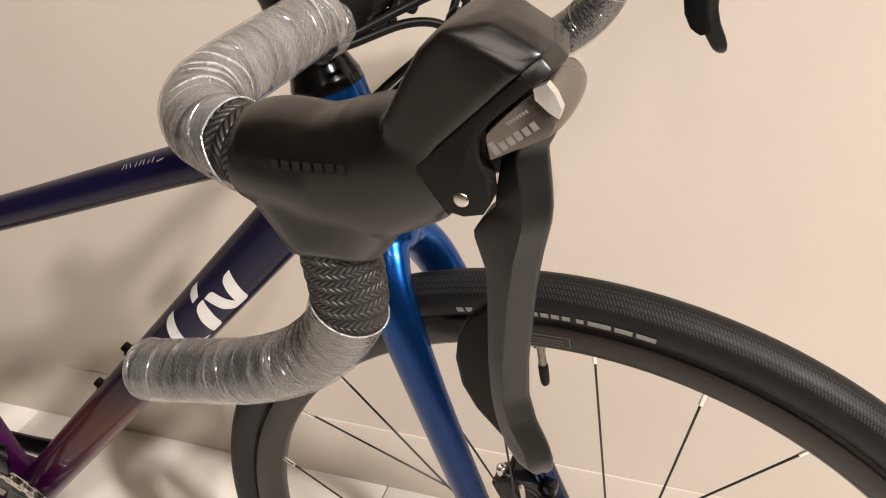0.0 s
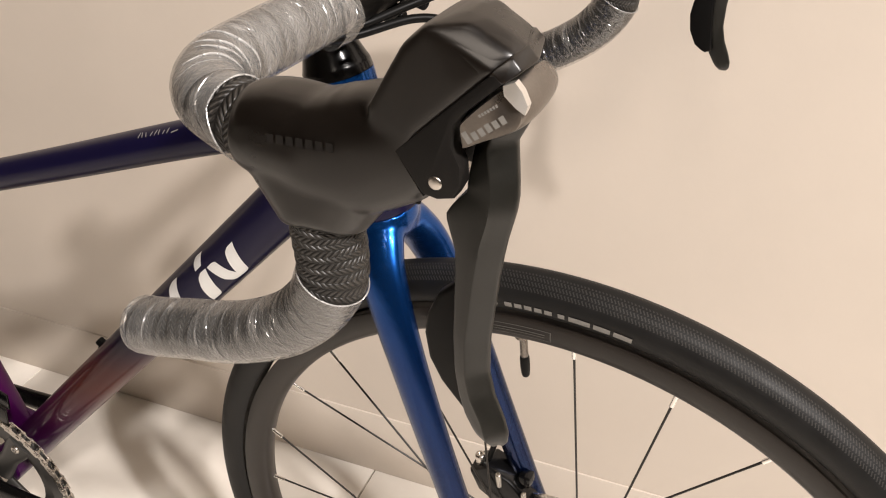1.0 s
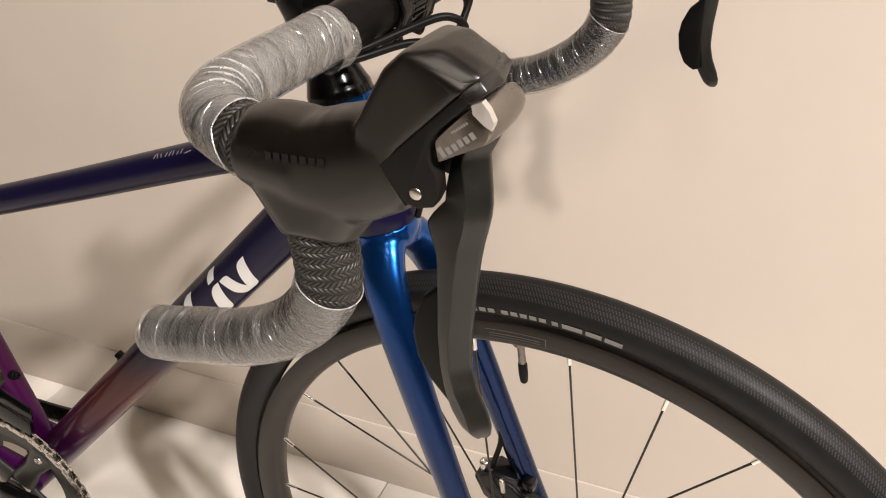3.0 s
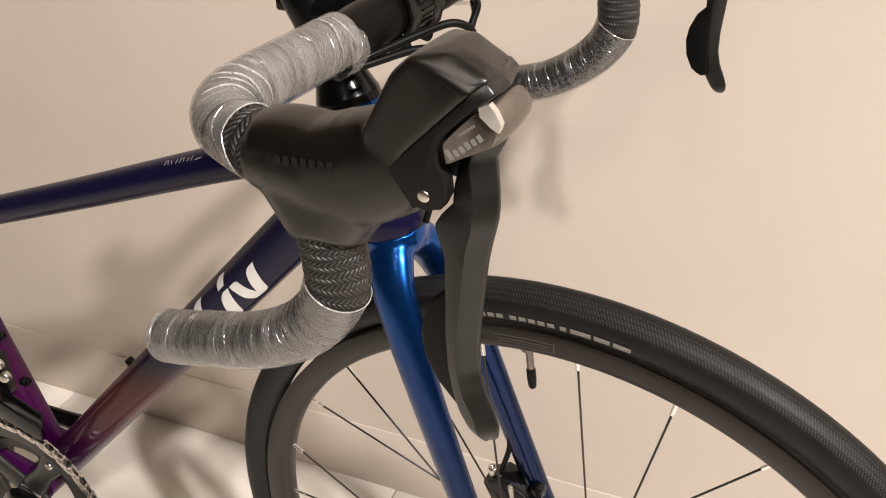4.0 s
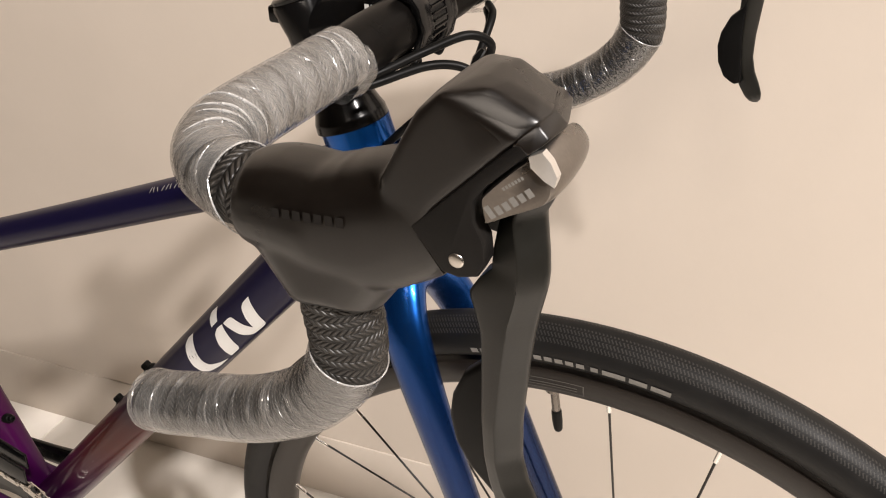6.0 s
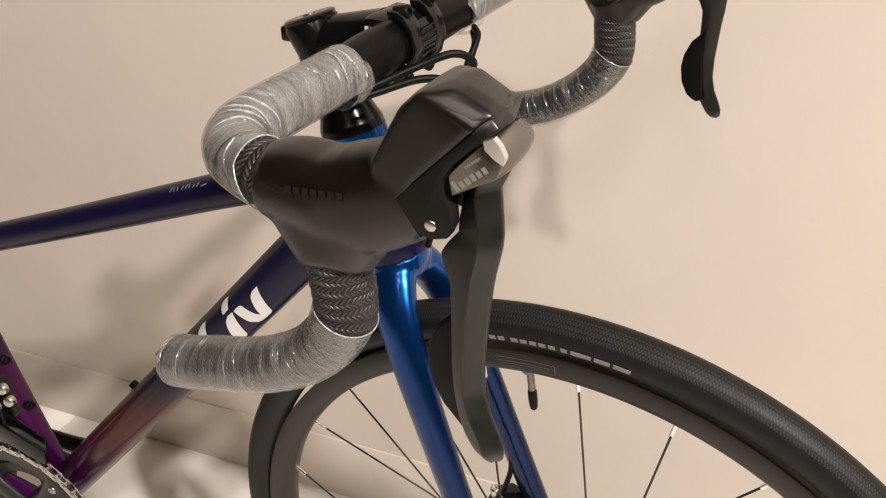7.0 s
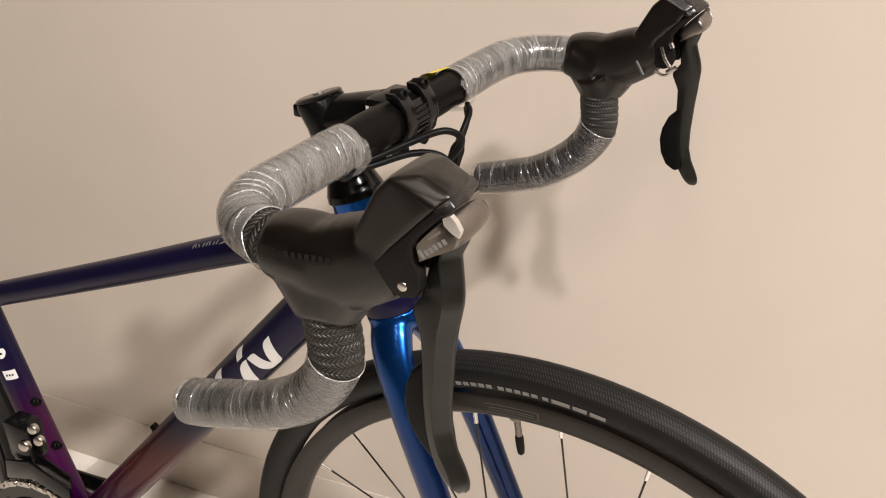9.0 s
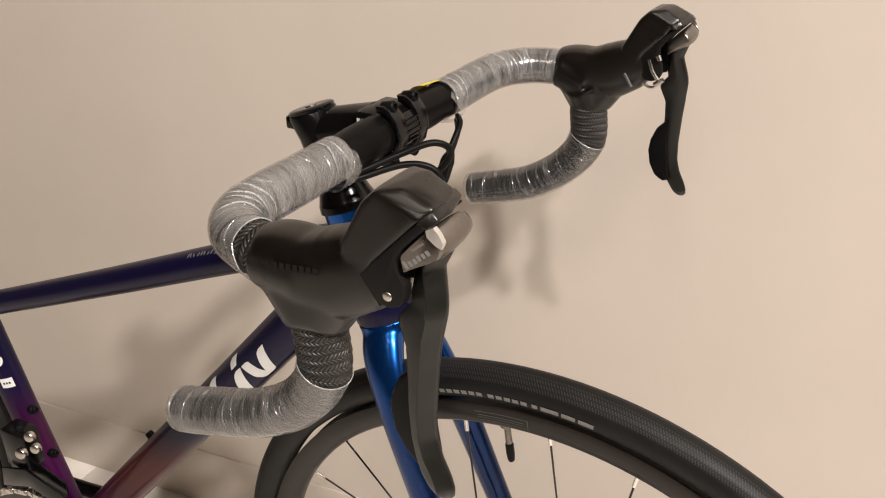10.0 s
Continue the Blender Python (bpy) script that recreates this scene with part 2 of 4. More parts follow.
PLASTIC = speckled("black_plastic", (0.0030, 0.0029, 0.0028), (0.0060, 0.0058, 0.0056), (0.35, 0.5), 80.0, 0.1, specular=0.12)
SHELL = speckled("shell_plastic", (0.0075, 0.0068, 0.0062), (0.0125, 0.0112, 0.0102), (0.4, 0.5), 70.0, 0.08, specular=0.12)
BLADE = speckled("lever_paint", (0.0070, 0.0068, 0.0055), (0.0110, 0.0106, 0.0086), (0.28, 0.38), 70.0, 0.08, specular=0.45)
CRANK = speckled("crank_grey", (0.022, 0.0205, 0.019), (0.036, 0.034, 0.031), (0.35, 0.45), 50.0, 0.06, specular=0.3)
GLOSS = speckled("gloss_black", (0.0025, 0.0024, 0.0025), (0.0045, 0.0044, 0.0046), (0.16, 0.26), 60.0, 0.03, specular=0.3)
BAR = speckled("bar_black", (0.0028, 0.0025, 0.0022), (0.0055, 0.0048, 0.0044), (0.26, 0.36), 60.0, 0.12, specular=0.06)
RIM = speckled("rim_black", (0.0125, 0.0098, 0.0080), (0.0200, 0.0160, 0.0130), (0.30, 0.40), 30.0, 0.1, specular=0.3)
STEEL = speckled("steel", (0.50, 0.47, 0.43), (0.66, 0.62, 0.57), (0.2, 0.34), 90.0, 0.1, metallic=1.0)
PLATE = speckled("plate_metal", (0.17, 0.152, 0.135), (0.23, 0.207, 0.185), (0.24, 0.34), 60.0, 0.1, metallic=0.9)
CHROME = speckled("polished_metal", (0.80, 0.78, 0.75), (0.86, 0.84, 0.80), (0.10, 0.18), 60.0, 0.02, metallic=1.0)
FACET = speckled("satin_metal", (0.78, 0.76, 0.73), (0.84, 0.82, 0.79), (0.40, 0.50), 60.0, 0.02, metallic=1.0)
SPOKE = speckled("spoke_black", (0.014, 0.0115, 0.0095), (0.024, 0.020, 0.0165), (0.35, 0.45), 60.0, 0.05, specular=0.3)
DECAL = speckled("decal_white", (0.66, 0.65, 0.63), (0.74, 0.73, 0.71), (0.3, 0.4), 60.0, 0.03)
TYREPRINT = speckled("tyre_print", (0.20, 0.195, 0.18), (0.28, 0.27, 0.255), (0.4, 0.5), 200.0, 0.05)
RIMPRINT = speckled("rim_print", (0.07, 0.066, 0.06), (0.10, 0.094, 0.086), (0.4, 0.5), 200.0, 0.05)
DEBOSS = speckled("sunk_black", (0.0072, 0.0059, 0.0051), (0.0115, 0.0096, 0.0083), (0.6, 0.7), 80.0, 0.05, specular=0.2)
YELLOW = speckled("yellow_paper", (0.72, 0.56, 0.02), (0.80, 0.64, 0.04), (0.5, 0.6), 60.0, 0.05)


# ---- mesh helpers ----
def part(name, bm, material, parent=None, label="", sharp=40.0, recalc=True):
    if recalc:
        bmesh.ops.recalc_face_normals(bm, faces=bm.faces)
    me = bpy.data.meshes.new(name)
    bm.to_mesh(me)
    bm.free()
    me.materials.append(material)
    me.shade_smooth()
    me.set_sharp_from_angle(angle=radians(sharp))
    ob = new(name, me)
    ob.parent = parent
    return tagged(ob, label)


def islands(name, bm, material, parent, label=""):
    """Each separate piece of the bmesh as a part of its own."""
    bm.verts.index_update()
    left = set(bm.verts)
    while left:
        seed = min(left, key=lambda v: v.index)
        found, todo = {seed}, [seed]
        while todo:
            for e in todo.pop().link_edges:
                for v in e.verts:
                    if v not in found:
                        found.add(v)
                        todo.append(v)
        left -= found
        sub = bmesh.new()
        order = sorted(found, key=lambda v: v.index)
        twin = {v: sub.verts.new(v.co) for v in order}
        for f in bm.faces:
            if f.verts[0] in found:
                sub.faces.new([twin[v] for v in f.verts])
        part(name, sub, material, parent, label, recalc=False)
    bm.free()


def curve_points(pts, per=8):
    """A smooth line through the points."""
    pts = [Vector(p) for p in pts]
    out = []
    for i in range(len(pts) - 1):
        a, b = pts[i], pts[i + 1]
        m0 = (b - pts[i - 1]) * 0.5 if i else b - a
        m1 = (pts[i + 2] - a) * 0.5 if i + 2 < len(pts) else b - a
        for k in range(per):
            t = k / per
            out.append(a * (2 * t**3 - 3 * t**2 + 1) + m0 * (t**3 - 2 * t**2 + t) + b * (3 * t**2 - 2 * t**3) + m1 * (t**3 - t**2))
    return out + [pts[-1]]


def lerp_list(values, n):
    """The values, spread over n places."""
    return [float(np.interp(i / (n - 1), np.linspace(0, 1, len(values)), values)) for i in range(n)]


def tube(bm, line, ra, rb=None, seg=24, side=Vector((0, 1, 0)), caps=True, wobble=None, shape=None):
    """Sweeps an ellipse (ra along side, rb across) along the line, with UVs in metres: along, round."""
    line = [Vector(p) for p in line]
    n = len(line)
    ra = lerp_list(ra, n) if isinstance(ra, (list, tuple)) else [ra] * n
    rb = ra if rb is None else lerp_list(rb, n) if isinstance(rb, (list, tuple)) else [rb] * n
    uvl = bm.loops.layers.uv.get("UVMap") or bm.loops.layers.uv.new("UVMap")
    rings, run, last = [], [0.0], None
    for i, p in enumerate(line):
        d = (line[min(i + 1, n - 1)] - line[max(i - 1, 0)]).normalized()
        s = (side if last is None else last)
        s = (s - d * s.dot(d)).normalized()
        last = s
        t = d.cross(s)
        if i:
            run.append(run[-1] + (p - line[i - 1]).length)
        ring = []
        for k in range(seg):
            a = 2 * math.pi * k / seg
            w = 1.0 + (wobble(run[-1], a) if wobble else 0.0)
            if shape:
                w *= shape(a)
            ring.append(bm.verts.new(p + s * (math.cos(a) * ra[i] * w) + t * (math.sin(a) * rb[i] * w)))
        rings.append(ring)
    for i in range(n - 1):
        for k in range(seg):
            j = (k + 1) % seg
            f = bm.faces.new((rings[i][k], rings[i][j], rings[i + 1][j], rings[i + 1][k]))
            for lo, (uu, vv) in zip(f.loops, ((i, k), (i, k + 1), (i + 1, k + 1), (i + 1, k))):
                lo[uvl].uv = (run[uu], 2 * math.pi * vv / seg * ra[uu])
    if caps:
        bm.faces.new(list(reversed(rings[0])))
        bm.faces.new(rings[-1])
    return rings


def slab(bm, outline, y0, y1, bevel=0.002, steps=2):
    """A plate: an outline in x, z between two planes of y, with rounded edges."""
    lo = [bm.verts.new((x, y0, z)) for x, z in outline]
    hi = [bm.verts.new((x, y1, z)) for x, z in outline]
    n = len(outline)
    faces = [bm.faces.new(lo), bm.faces.new(list(reversed(hi)))]
    for i in range(n):
        j = (i + 1) % n
        faces.append(bm.faces.new((lo[j], lo[i], hi[i], hi[j])))
    bmesh.ops.recalc_face_normals(bm, faces=faces)
    if bevel:
        edges = [e for f in faces[:2] for e in f.edges]
        bmesh.ops.bevel(bm, geom=edges, offset=bevel, segments=steps, profile=0.5, affect="EDGES", clamp_overlap=True)


def box(bm, lo, hi, bevel=0.0):
    made = bmesh.ops.create_cube(bm, size=1.0)["verts"]
    for v in made:
        v.co = Vector([l + (c + 0.5) * (h - l) for l, h, c in zip(lo, hi, v.co)])
    if bevel:
        bmesh.ops.bevel(bm, geom=list({e for v in made for e in v.link_edges}), offset=bevel, segments=2, profile=0.5, affect="EDGES")


def spin(bm, profile, seg, centre=Vector((0, 0, 0)), mid=0.0):
    """A ring about the y axis from a closed profile of (radius, y), with UVs in metres: round, across."""
    uvl = bm.loops.layers.uv.get("UVMap") or bm.loops.layers.uv.new("UVMap")
    n = len(profile)
    across = [0.0]
    for i in range(n):
        a, b = profile[i], profile[(i + 1) % n]
        across.append(across[-1] + math.hypot(a[0] - b[0], a[1] - b[1]))
    rings = []
    for k in range(seg):
        a = 2 * math.pi * k / seg
        rings.append([bm.verts.new(centre + Vector((r * math.sin(a), y, r * math.cos(a)))) for r, y in profile])
    rmax = max(r for r, y in profile)
    for k in range(seg):
        j = (k + 1) % seg
        for i in range(n):
            m = (i + 1) % n
            f = bm.faces.new((rings[k][i], rings[k][m], rings[j][m], rings[j][i]))
            for lo, (kk, ii) in zip(f.loops, ((k, i), (k, i + 1), (k + 1, i + 1), (k + 1, i))):
                lo[uvl].uv = (2 * math.pi * kk / seg * rmax, across[ii] - mid)


def pin(bm, a, b, radius, seg=12, hollow=0.0):
    """A round bolt from a to b, its end rim eased; hollow sinks a socket into b."""
    a, b = Vector(a), Vector(b)
    d = (b - a).normalized()
    ref = Vector((0, 0, 1)) if abs(d.z) < 0.8 else Vector((1, 0, 0))
    e = min(radius * 0.3, (b - a).length * 0.4)
    line, rad = [a, b - d * e, b - d * e * 0.3, b], [radius, radius, radius * 0.88, radius * 0.7]
    if hollow:
        line += [b, b - d * hollow]
        rad += [radius * 0.5, radius * 0.45]
    s = d.cross(ref).normalized()
    t = d.cross(s)
    rings = [[bm.verts.new(p + s * (math.cos(2 * math.pi * k / seg) * r) + t * (math.sin(2 * math.pi * k / seg) * r)) for k in range(seg)]
             for p, r in zip(line, rad)]
    for i in range(len(rings) - 1):
        for k in range(seg):
            j = (k + 1) % seg
            bm.faces.new((rings[i][k], rings[i][j], rings[i + 1][j], rings[i + 1][k]))
    bm.faces.new(list(reversed(rings[0])))
    bm.faces.new(rings[-1])


# ---- the shop corner ----
WALL_TURN = 2.2
WALL_M = pose(0, 0.353, 0, 0, 0, WALL_TURN)

floor = bmesh.new()
box(floor, (-3.6, -3.6, -0.12), (3.6, 0.62, -0.006))
floor = part("floor", floor, GROUT)
tagged(floor, "cream floor tiles with thin dusty joints", "floor", kind="structure")

wall = bmesh.new()
box(wall, (-3.8, 0.0, -0.1), (3.8, 0.16, 3.9))
wall = part("wall_north", wall, WALL)
wall.matrix_world = WALL_M
tagged(wall, "plain greige painted wall with a slightly uneven surface", "wall", kind="structure")
# Unseen walls and ceiling, added to close the room and tone its bounce.
for name, lo, hi in (("wall_west", (-3.76, -3.6, -0.1), (-3.6, 0.14, 3.9)), ("wall_east", (3.6, -3.6, -0.1), (3.76, 0.42, 3.9)),
                     ("wall_south", (-3.76, -3.76, -0.1), (3.76, -3.6, 3.9))):
    b = bmesh.new()
    box(b, lo, hi)
    tagged(part(name, b, UNSEEN_WALL), "unseen plain dark brown wall added to close the room", "wall", kind="structure")
b = bmesh.new()
box(b, (-3.76, -3.76, 3.9), (3.76, 0.75, 4.05))
tagged(part("ceiling", b, CEIL), "unseen plain warm grey ceiling added to close the room", "ceiling", kind="structure")

# skirting along the wall
b = bmesh.new()
box(b, (-3.5, -0.0024, 0.0), (3.5, 0.006, 0.119), 0.0016)
skirt = part("baseboard", b, SKIRT)
skirt.matrix_world = WALL_M
tagged(skirt, "low cream skirting along the wall", "skirting", kind="structure")

# ---- the bicycle ----
STEER = Matrix.Translation((-0.0473, 0, 0.3267)) @ Matrix.Rotation(radians(-5.1), 4, (-0.32557, 0, 0.94552)) @ Matrix.Translation((0.0473, 0, -0.3267))
bike = tagged(new("bicycle"), "navy, purple and blue road bicycle with film-wrapped drop bars", "bicycle")


def turned(ob):
    """Puts a part that turns with the fork in its steered place."""
    ob.matrix_basis = STEER @ ob.matrix_basis
    return ob


BB = Vector((-0.604, 0, 0.266))
HEAD_LOW, HEAD_TOP = Vector((-0.1575, 0, 0.706)), Vector((-0.1885, 0, 0.797))
AXIS = (HEAD_TOP - HEAD_LOW).normalized()
SEAT_TOP = Vector((-0.694, 0, 0.610))
REAR = Vector((-1.020, 0, 0.3435))

# main frame: tubes in one welded piece
DT_A, DT_B = Vector((-0.195, 0, 0.7300)), Vector((-0.596, 0, 0.2760))
# cross-section of the down tube: broad side faces tilted up, an edge, and a keel below
KEEL = [(0.0, 0.0206), (-0.0085, 0.0199), (-0.0132, 0.0166), (-0.0235, 0.0028), (-0.0238, 0.0010), (-0.0190, -0.0165), (-0.0150, -0.0200), (0.0, -0.0218)]
KEEL_A = [math.atan2(n, -y) for y, n in KEEL]
KEEL_R = [math.hypot(y, n) for y, n in KEEL]


def keel(angle_up):
    """Radius of the section at an angle up from its side."""
    a = math.asin(math.sin(angle_up))
    fine = [float(np.interp(a + k * 0.03, KEEL_A[::-1], KEEL_R[::-1])) for k in (-2, -1, 0, 1, 2)]
    return sum(fine) / 5


down_line = curve_points([DT_A, DT_A.lerp(DT_B, 0.5), DT_B], 16)
b = bmesh.new()
tube(b, down_line, 1.0, None, 72, shape=lambda a: keel(-a))
down_tube = part("down_tube", b, FRAME, bike, "glossy down tube fading from navy to wine red")
b = bmesh.new()
tube(b, curve_points([(-0.188, 0, 0.762), (-0.30, 0, 0.7235), (-0.465, 0, 0.660), (-0.686, 0, 0.577)], 10), [0.0175, 0.0165, 0.015, 0.014], [0.0165, 0.0150, 0.0142, 0.0135], 32)
top_tube = part("top_tube", b, FRAME, bike, "glossy navy sloping top tube")
b = bmesh.new()
tube(b, curve_points([BB, BB.lerp(SEAT_TOP, 0.5), SEAT_TOP], 10), [0.0185, 0.0165, 0.0165], [0.0175, 0.0165, 0.0165], 32)
seat_tube = part("seat_tube", b, REAR_FRAME, bike, "seat tube fading from navy to purple")
b = bmesh.new()
tube(b, [HEAD_LOW, HEAD_LOW.lerp(HEAD_TOP, 0.12), HEAD_LOW.lerp(HEAD_TOP, 0.5), HEAD_LOW.lerp(HEAD_TOP, 0.86), HEAD_LOW.lerp(HEAD_TOP, 0.955)], [0.0268, 0.0262, 0.0232, 0.0226, 0.0228], None, 40)
head_tube = part("head_tube", b, BLUE, bike, "bright metallic blue tapered head tube")
b = bmesh.new()
tube(b, [BB + Vector((0, y, 0)) for y in (-0.036, -0.034, 0.034, 0.036)], [0.019, 0.021, 0.021, 0.019], None, 32, Vector((0, 0, 1)))
part("bottom_bracket", b, REAR_FRAME, bike)
for y in (-1, 1):
    b = bmesh.new()
    tube(b, curve_points([BB + Vector((-0.01, 0.028 * y, 0)), (-0.69, 0.030 * y, 0.282), (-0.83, 0.055 * y, 0.310), REAR + Vector((0, 0.066 * y, 0))], 8), [0.013, 0.012, 0.009, 0.008], [0.016, 0.013, 0.009, 0.008], 20)
    part("chain_stay", b, REAR_FRAME, bike)
    b = bmesh.new()
    tube(b, curve_points([(-0.680, 0.012 * y, 0.565), (-0.77, 0.038 * y, 0.51), REAR + Vector((0, 0.066 * y, 0.01))], 8), [0.008, 0.0075, 0.007], None, 16)
    part("seat_stay", b, REAR_FRAME, bike)

# bosses of the bottle cages
for p in ((-0.408, 0.523), (-0.452, 0.470)):
    b = bmesh.new()
    base = Vector((p[0] + 0.010, 0, p[1] - 0.008))
    out = Vector((-0.763, 0, 0.646))
    pin(b, base, base + out * 0.014, 0.0066, 14)
    pin(b, base + out * 0.012, base + out * 0.019, 0.0050, 6, 0.002)
    part("bottle_boss", b, PLASTIC, down_tube)
for p in ((-0.637, 0.450), (-0.620, 0.391)):
    b = bmesh.new()
    base = Vector((p[0] - 0.006, -0.002, p[1] - 0.002))
    out = Vector((0.96, -0.02, 0.27))
    pin(b, base, base + out * 0.014, 0.005, 14)
    pin(b, base + out * 0.012, base + out * 0.018, 0.004, 6, 0.002)
    part("bottle_boss", b, PLASTIC, seat_tube)


# decals on round tubes: strokes laid over the surface
def stroke(bm, pts, widths, place):
    """A flat ribbon along pts (two surface coordinates), lifted onto the surface by place."""
    line = curve_points([(x, y, 0) for x, y in pts], 8)
    w = lerp_list(widths, len(line))
    rows = []
    for i, p in enumerate(line):
        d = (line[min(i + 1, len(line) - 1)] - line[max(i - 1, 0)]).normalized()
        nrm = Vector((-d.y, d.x, 0))
        rows.append([bm.verts.new(place(p.x + nrm.x * w[i] * k, p.y + nrm.y * w[i] * k)) for k in (-1, -0.5, 0, 0.5, 1)])
    for a, c in zip(rows, rows[1:]):
        for k in range(4):
            bm.faces.new((a[k], a[k + 1], c[k + 1], c[k]))


DT_D = (DT_B - DT_A).normalized()
DT_N = Vector((-DT_D.z, 0, DT_D.x))
if DT_N.z < 0:
    DT_N = -DT_N


def on_down_tube(s, v):
    """s metres down the tube, v metres round its right side, upward."""
    a = v / 0.023
    c = DT_A + DT_D * s
    r = keel(a) + 0.0004
    return c + Vector((0, -1, 0)) * (r * math.cos(a)) + DT_N * (r * math.sin(a))


SHAPES = [
    [(0.1952, 0.0178), (0.2042, 0.0181), (0.2096, 0.0143), (0.2117, 0.0072), (0.2142, -0.0031), (0.2143, -0.0104), (0.2098, -0.0157), (0.1985, -0.0186), (0.1845, -0.0186), (0.1930, -0.0160), (0.2012, -0.0113), (0.2022, -0.0052), (0.1989, 0.0031)],
    [(0.1521, 0.0195), (0.1624, 0.0201), (0.1658, 0.0147), (0.1661, 0.0081), (0.1561, 0.0083)],
    [(0.1527, 0.0040), (0.1609, 0.0045), (0.1668, 0.0021), (0.1722, -0.0046), (0.1794, -0.0186), (0.1674, -0.0191), (0.1629, -0.0165), (0.1564, -0.0053)],
    [(0.1508, 0.0038), (0.1436, 0.0041), (0.1385, 0.0029), (0.1361, -0.0042), (0.1350, -0.0082), (0.1326, -0.0135), (0.1276, -0.0044), (0.1231, 0.0024), (0.1184, 0.0046), (0.1094, 0.0049), (0.1137, -0.0046), (0.1216, -0.0178), (0.1271, -0.0194),
     (0.1416, -0.0183), (0.1473, -0.0113), (0.1485, -0.0036)],
]


def patch_on(bm, outline, place):
    """A filled outline laid over a curved surface; gentle corners are rounded, sharp ones kept."""
    n = len(outline)
    pts = [Vector(p) for p in outline]
    soft = []
    for i, p in enumerate(pts):
        a, c = pts[i - 1], pts[(i + 1) % n]
        if (p - a).angle(c - p) > 1.15:
            soft.append(p)
        else:
            soft += [p.lerp(a, 0.25), p * 0.88 + (a + c) * 0.06, p.lerp(c, 0.25)]
    face = bm.faces.new([bm.verts.new((p.x, p.y, 0)) for p in soft])
    face.normal_update()
    bmesh.ops.triangulate(bm, faces=[face], ngon_method="EAR_CLIP")
    bmesh.ops.subdivide_edges(bm, edges=bm.edges[:], cuts=3, use_grid_fill=True)
    for v in bm.verts:
        v.co = place(v.co.x, v.co.y)


for outline in SHAPES:
    b = bmesh.new()
    patch_on(b, outline, on_down_tube)
    part("decal", b, DECAL, down_tube, "white brushed swoosh decal", recalc=False)


def bars(bm, place, along, rise, count, gap=0.3, heights=(1.0,)):
    """Plain bars in a row in place of lettering."""
    for i in range(count):
        h = heights[i % len(heights)]
        a, c = along * i / count, along * (i + 1 - gap) / count
        bm.faces.new([bm.verts.new(place(u, v)) for u, v in ((a, 0), (c, 0), (c, rise * h), (a, rise * h))])


TT_A, TT_B = Vector((-0.350, 0, 0.7050)), Vector((-0.310, 0, 0.7197))
tt_d = (TT_B - TT_A).normalized()
tt_n = Vector((-tt_d.z, 0, tt_d.x))
b = bmesh.new()
def on_top_tube(u, v):
    return TT_A + tt_d * u + Vector((0, -1, 0)) * (0.0166 * math.cos(0.72 + v / 0.016)) + tt_n * (0.0160 * math.sin(0.72 + v / 0.016))


for k, (rise, lean) in enumerate(((1.0, 0.5), (1.0, -0.1), (0.85, -0.2), (0.85, 0.5), (1.0, 0.5), (1.0, 0.1), (0.7, 0.4), (1.0, 0.4), (0.3, 1.6))):
    u = 0.0042 * k
    stroke(b, [(u, 0), (u + 0.0022 * lean, 0.0022 * rise), (u + 0.0044 * lean, 0.0044 * rise)], [0.00035, 0.00055, 0.00035], on_top_tube)
islands("decal", b, TYREPRINT, top_tube, "small pale bar")
st_d = (SEAT_TOP - BB).normalized()
for kind, h, w, tall, turn in ((0, 0.292, 0.013, 0.014, -0.78), (1, 0.259, 0.009, 0.013, -0.74), (2, 0.231, 0.013, 0.012, -0.78)):
    def on_seat_tube(a, c, lift=0.0):
        ang = turn + a / 0.0168
        return BB + st_d * (h + c) + Vector((math.cos(ang), math.sin(ang), 0)) * (0.0174 + lift)

    b = bmesh.new()
    if kind == 0:
        for k in (-1, 0, 1):
            stroke(b, [(k * 0.0042 - 0.0022, -0.006 + 0.002 * k), (k * 0.0042 + 0.0006, 0.0), (k * 0.0042 + 0.0022, 0.006)], [0.0007, 0.0013, 0.0006], on_seat_tube)
    elif kind == 1:
        patch_on(b, [(w / 2 * math.cos(q) + 0.3 * tall / 2 * math.sin(q), tall / 2 * math.sin(q)) for q in [6.283 * k / 12 for k in range(12)]], on_seat_tube)
    else:
        patch_on(b, [(-w / 2, -tall / 2), (w / 2, -tall / 2), (w / 2, tall / 2), (-w / 2, tall / 2)], on_seat_tube)
    if kind == 0:
        islands("sticker", b, DECAL, seat_tube, "small pale sticker")
    else:
        label = part("sticker", b, DECAL, seat_tube, "small pale sticker", recalc=False)
        b = bmesh.new()
        bars(b, lambda p, q: on_seat_tube(p - w * 0.32, q - 0.0012, 0.0003), w * 0.64, 0.0026, 3 if kind == 2 else 1, 0.35)
        islands("print", b, DEBOSS, label, "dark printed bar")

# headset and stem
b = bmesh.new()
tube(b, curve_points([HEAD_TOP - AXIS * 0.0036, HEAD_TOP + AXIS * 0.002, HEAD_TOP + AXIS * 0.013, HEAD_TOP + AXIS * 0.026, HEAD_TOP + AXIS * 0.040], 6), [0.0236, 0.0231, 0.0192, 0.0166, 0.0160], None, 40)
turned(part("headset_cover", b, GLOSS, bike, "tall glossy black cone spacer"))
b = bmesh.new()
tube(b, [HEAD_LOW - AXIS * 0.0065, HEAD_LOW - AXIS * 0.005, HEAD_LOW + AXIS * 0.019, HEAD_LOW + AXIS * 0.020], [0.0262, 0.0270, 0.0266, 0.0258], None, 40)
part("headset_cup", b, FRAME, bike, "dark navy lower headset ring")
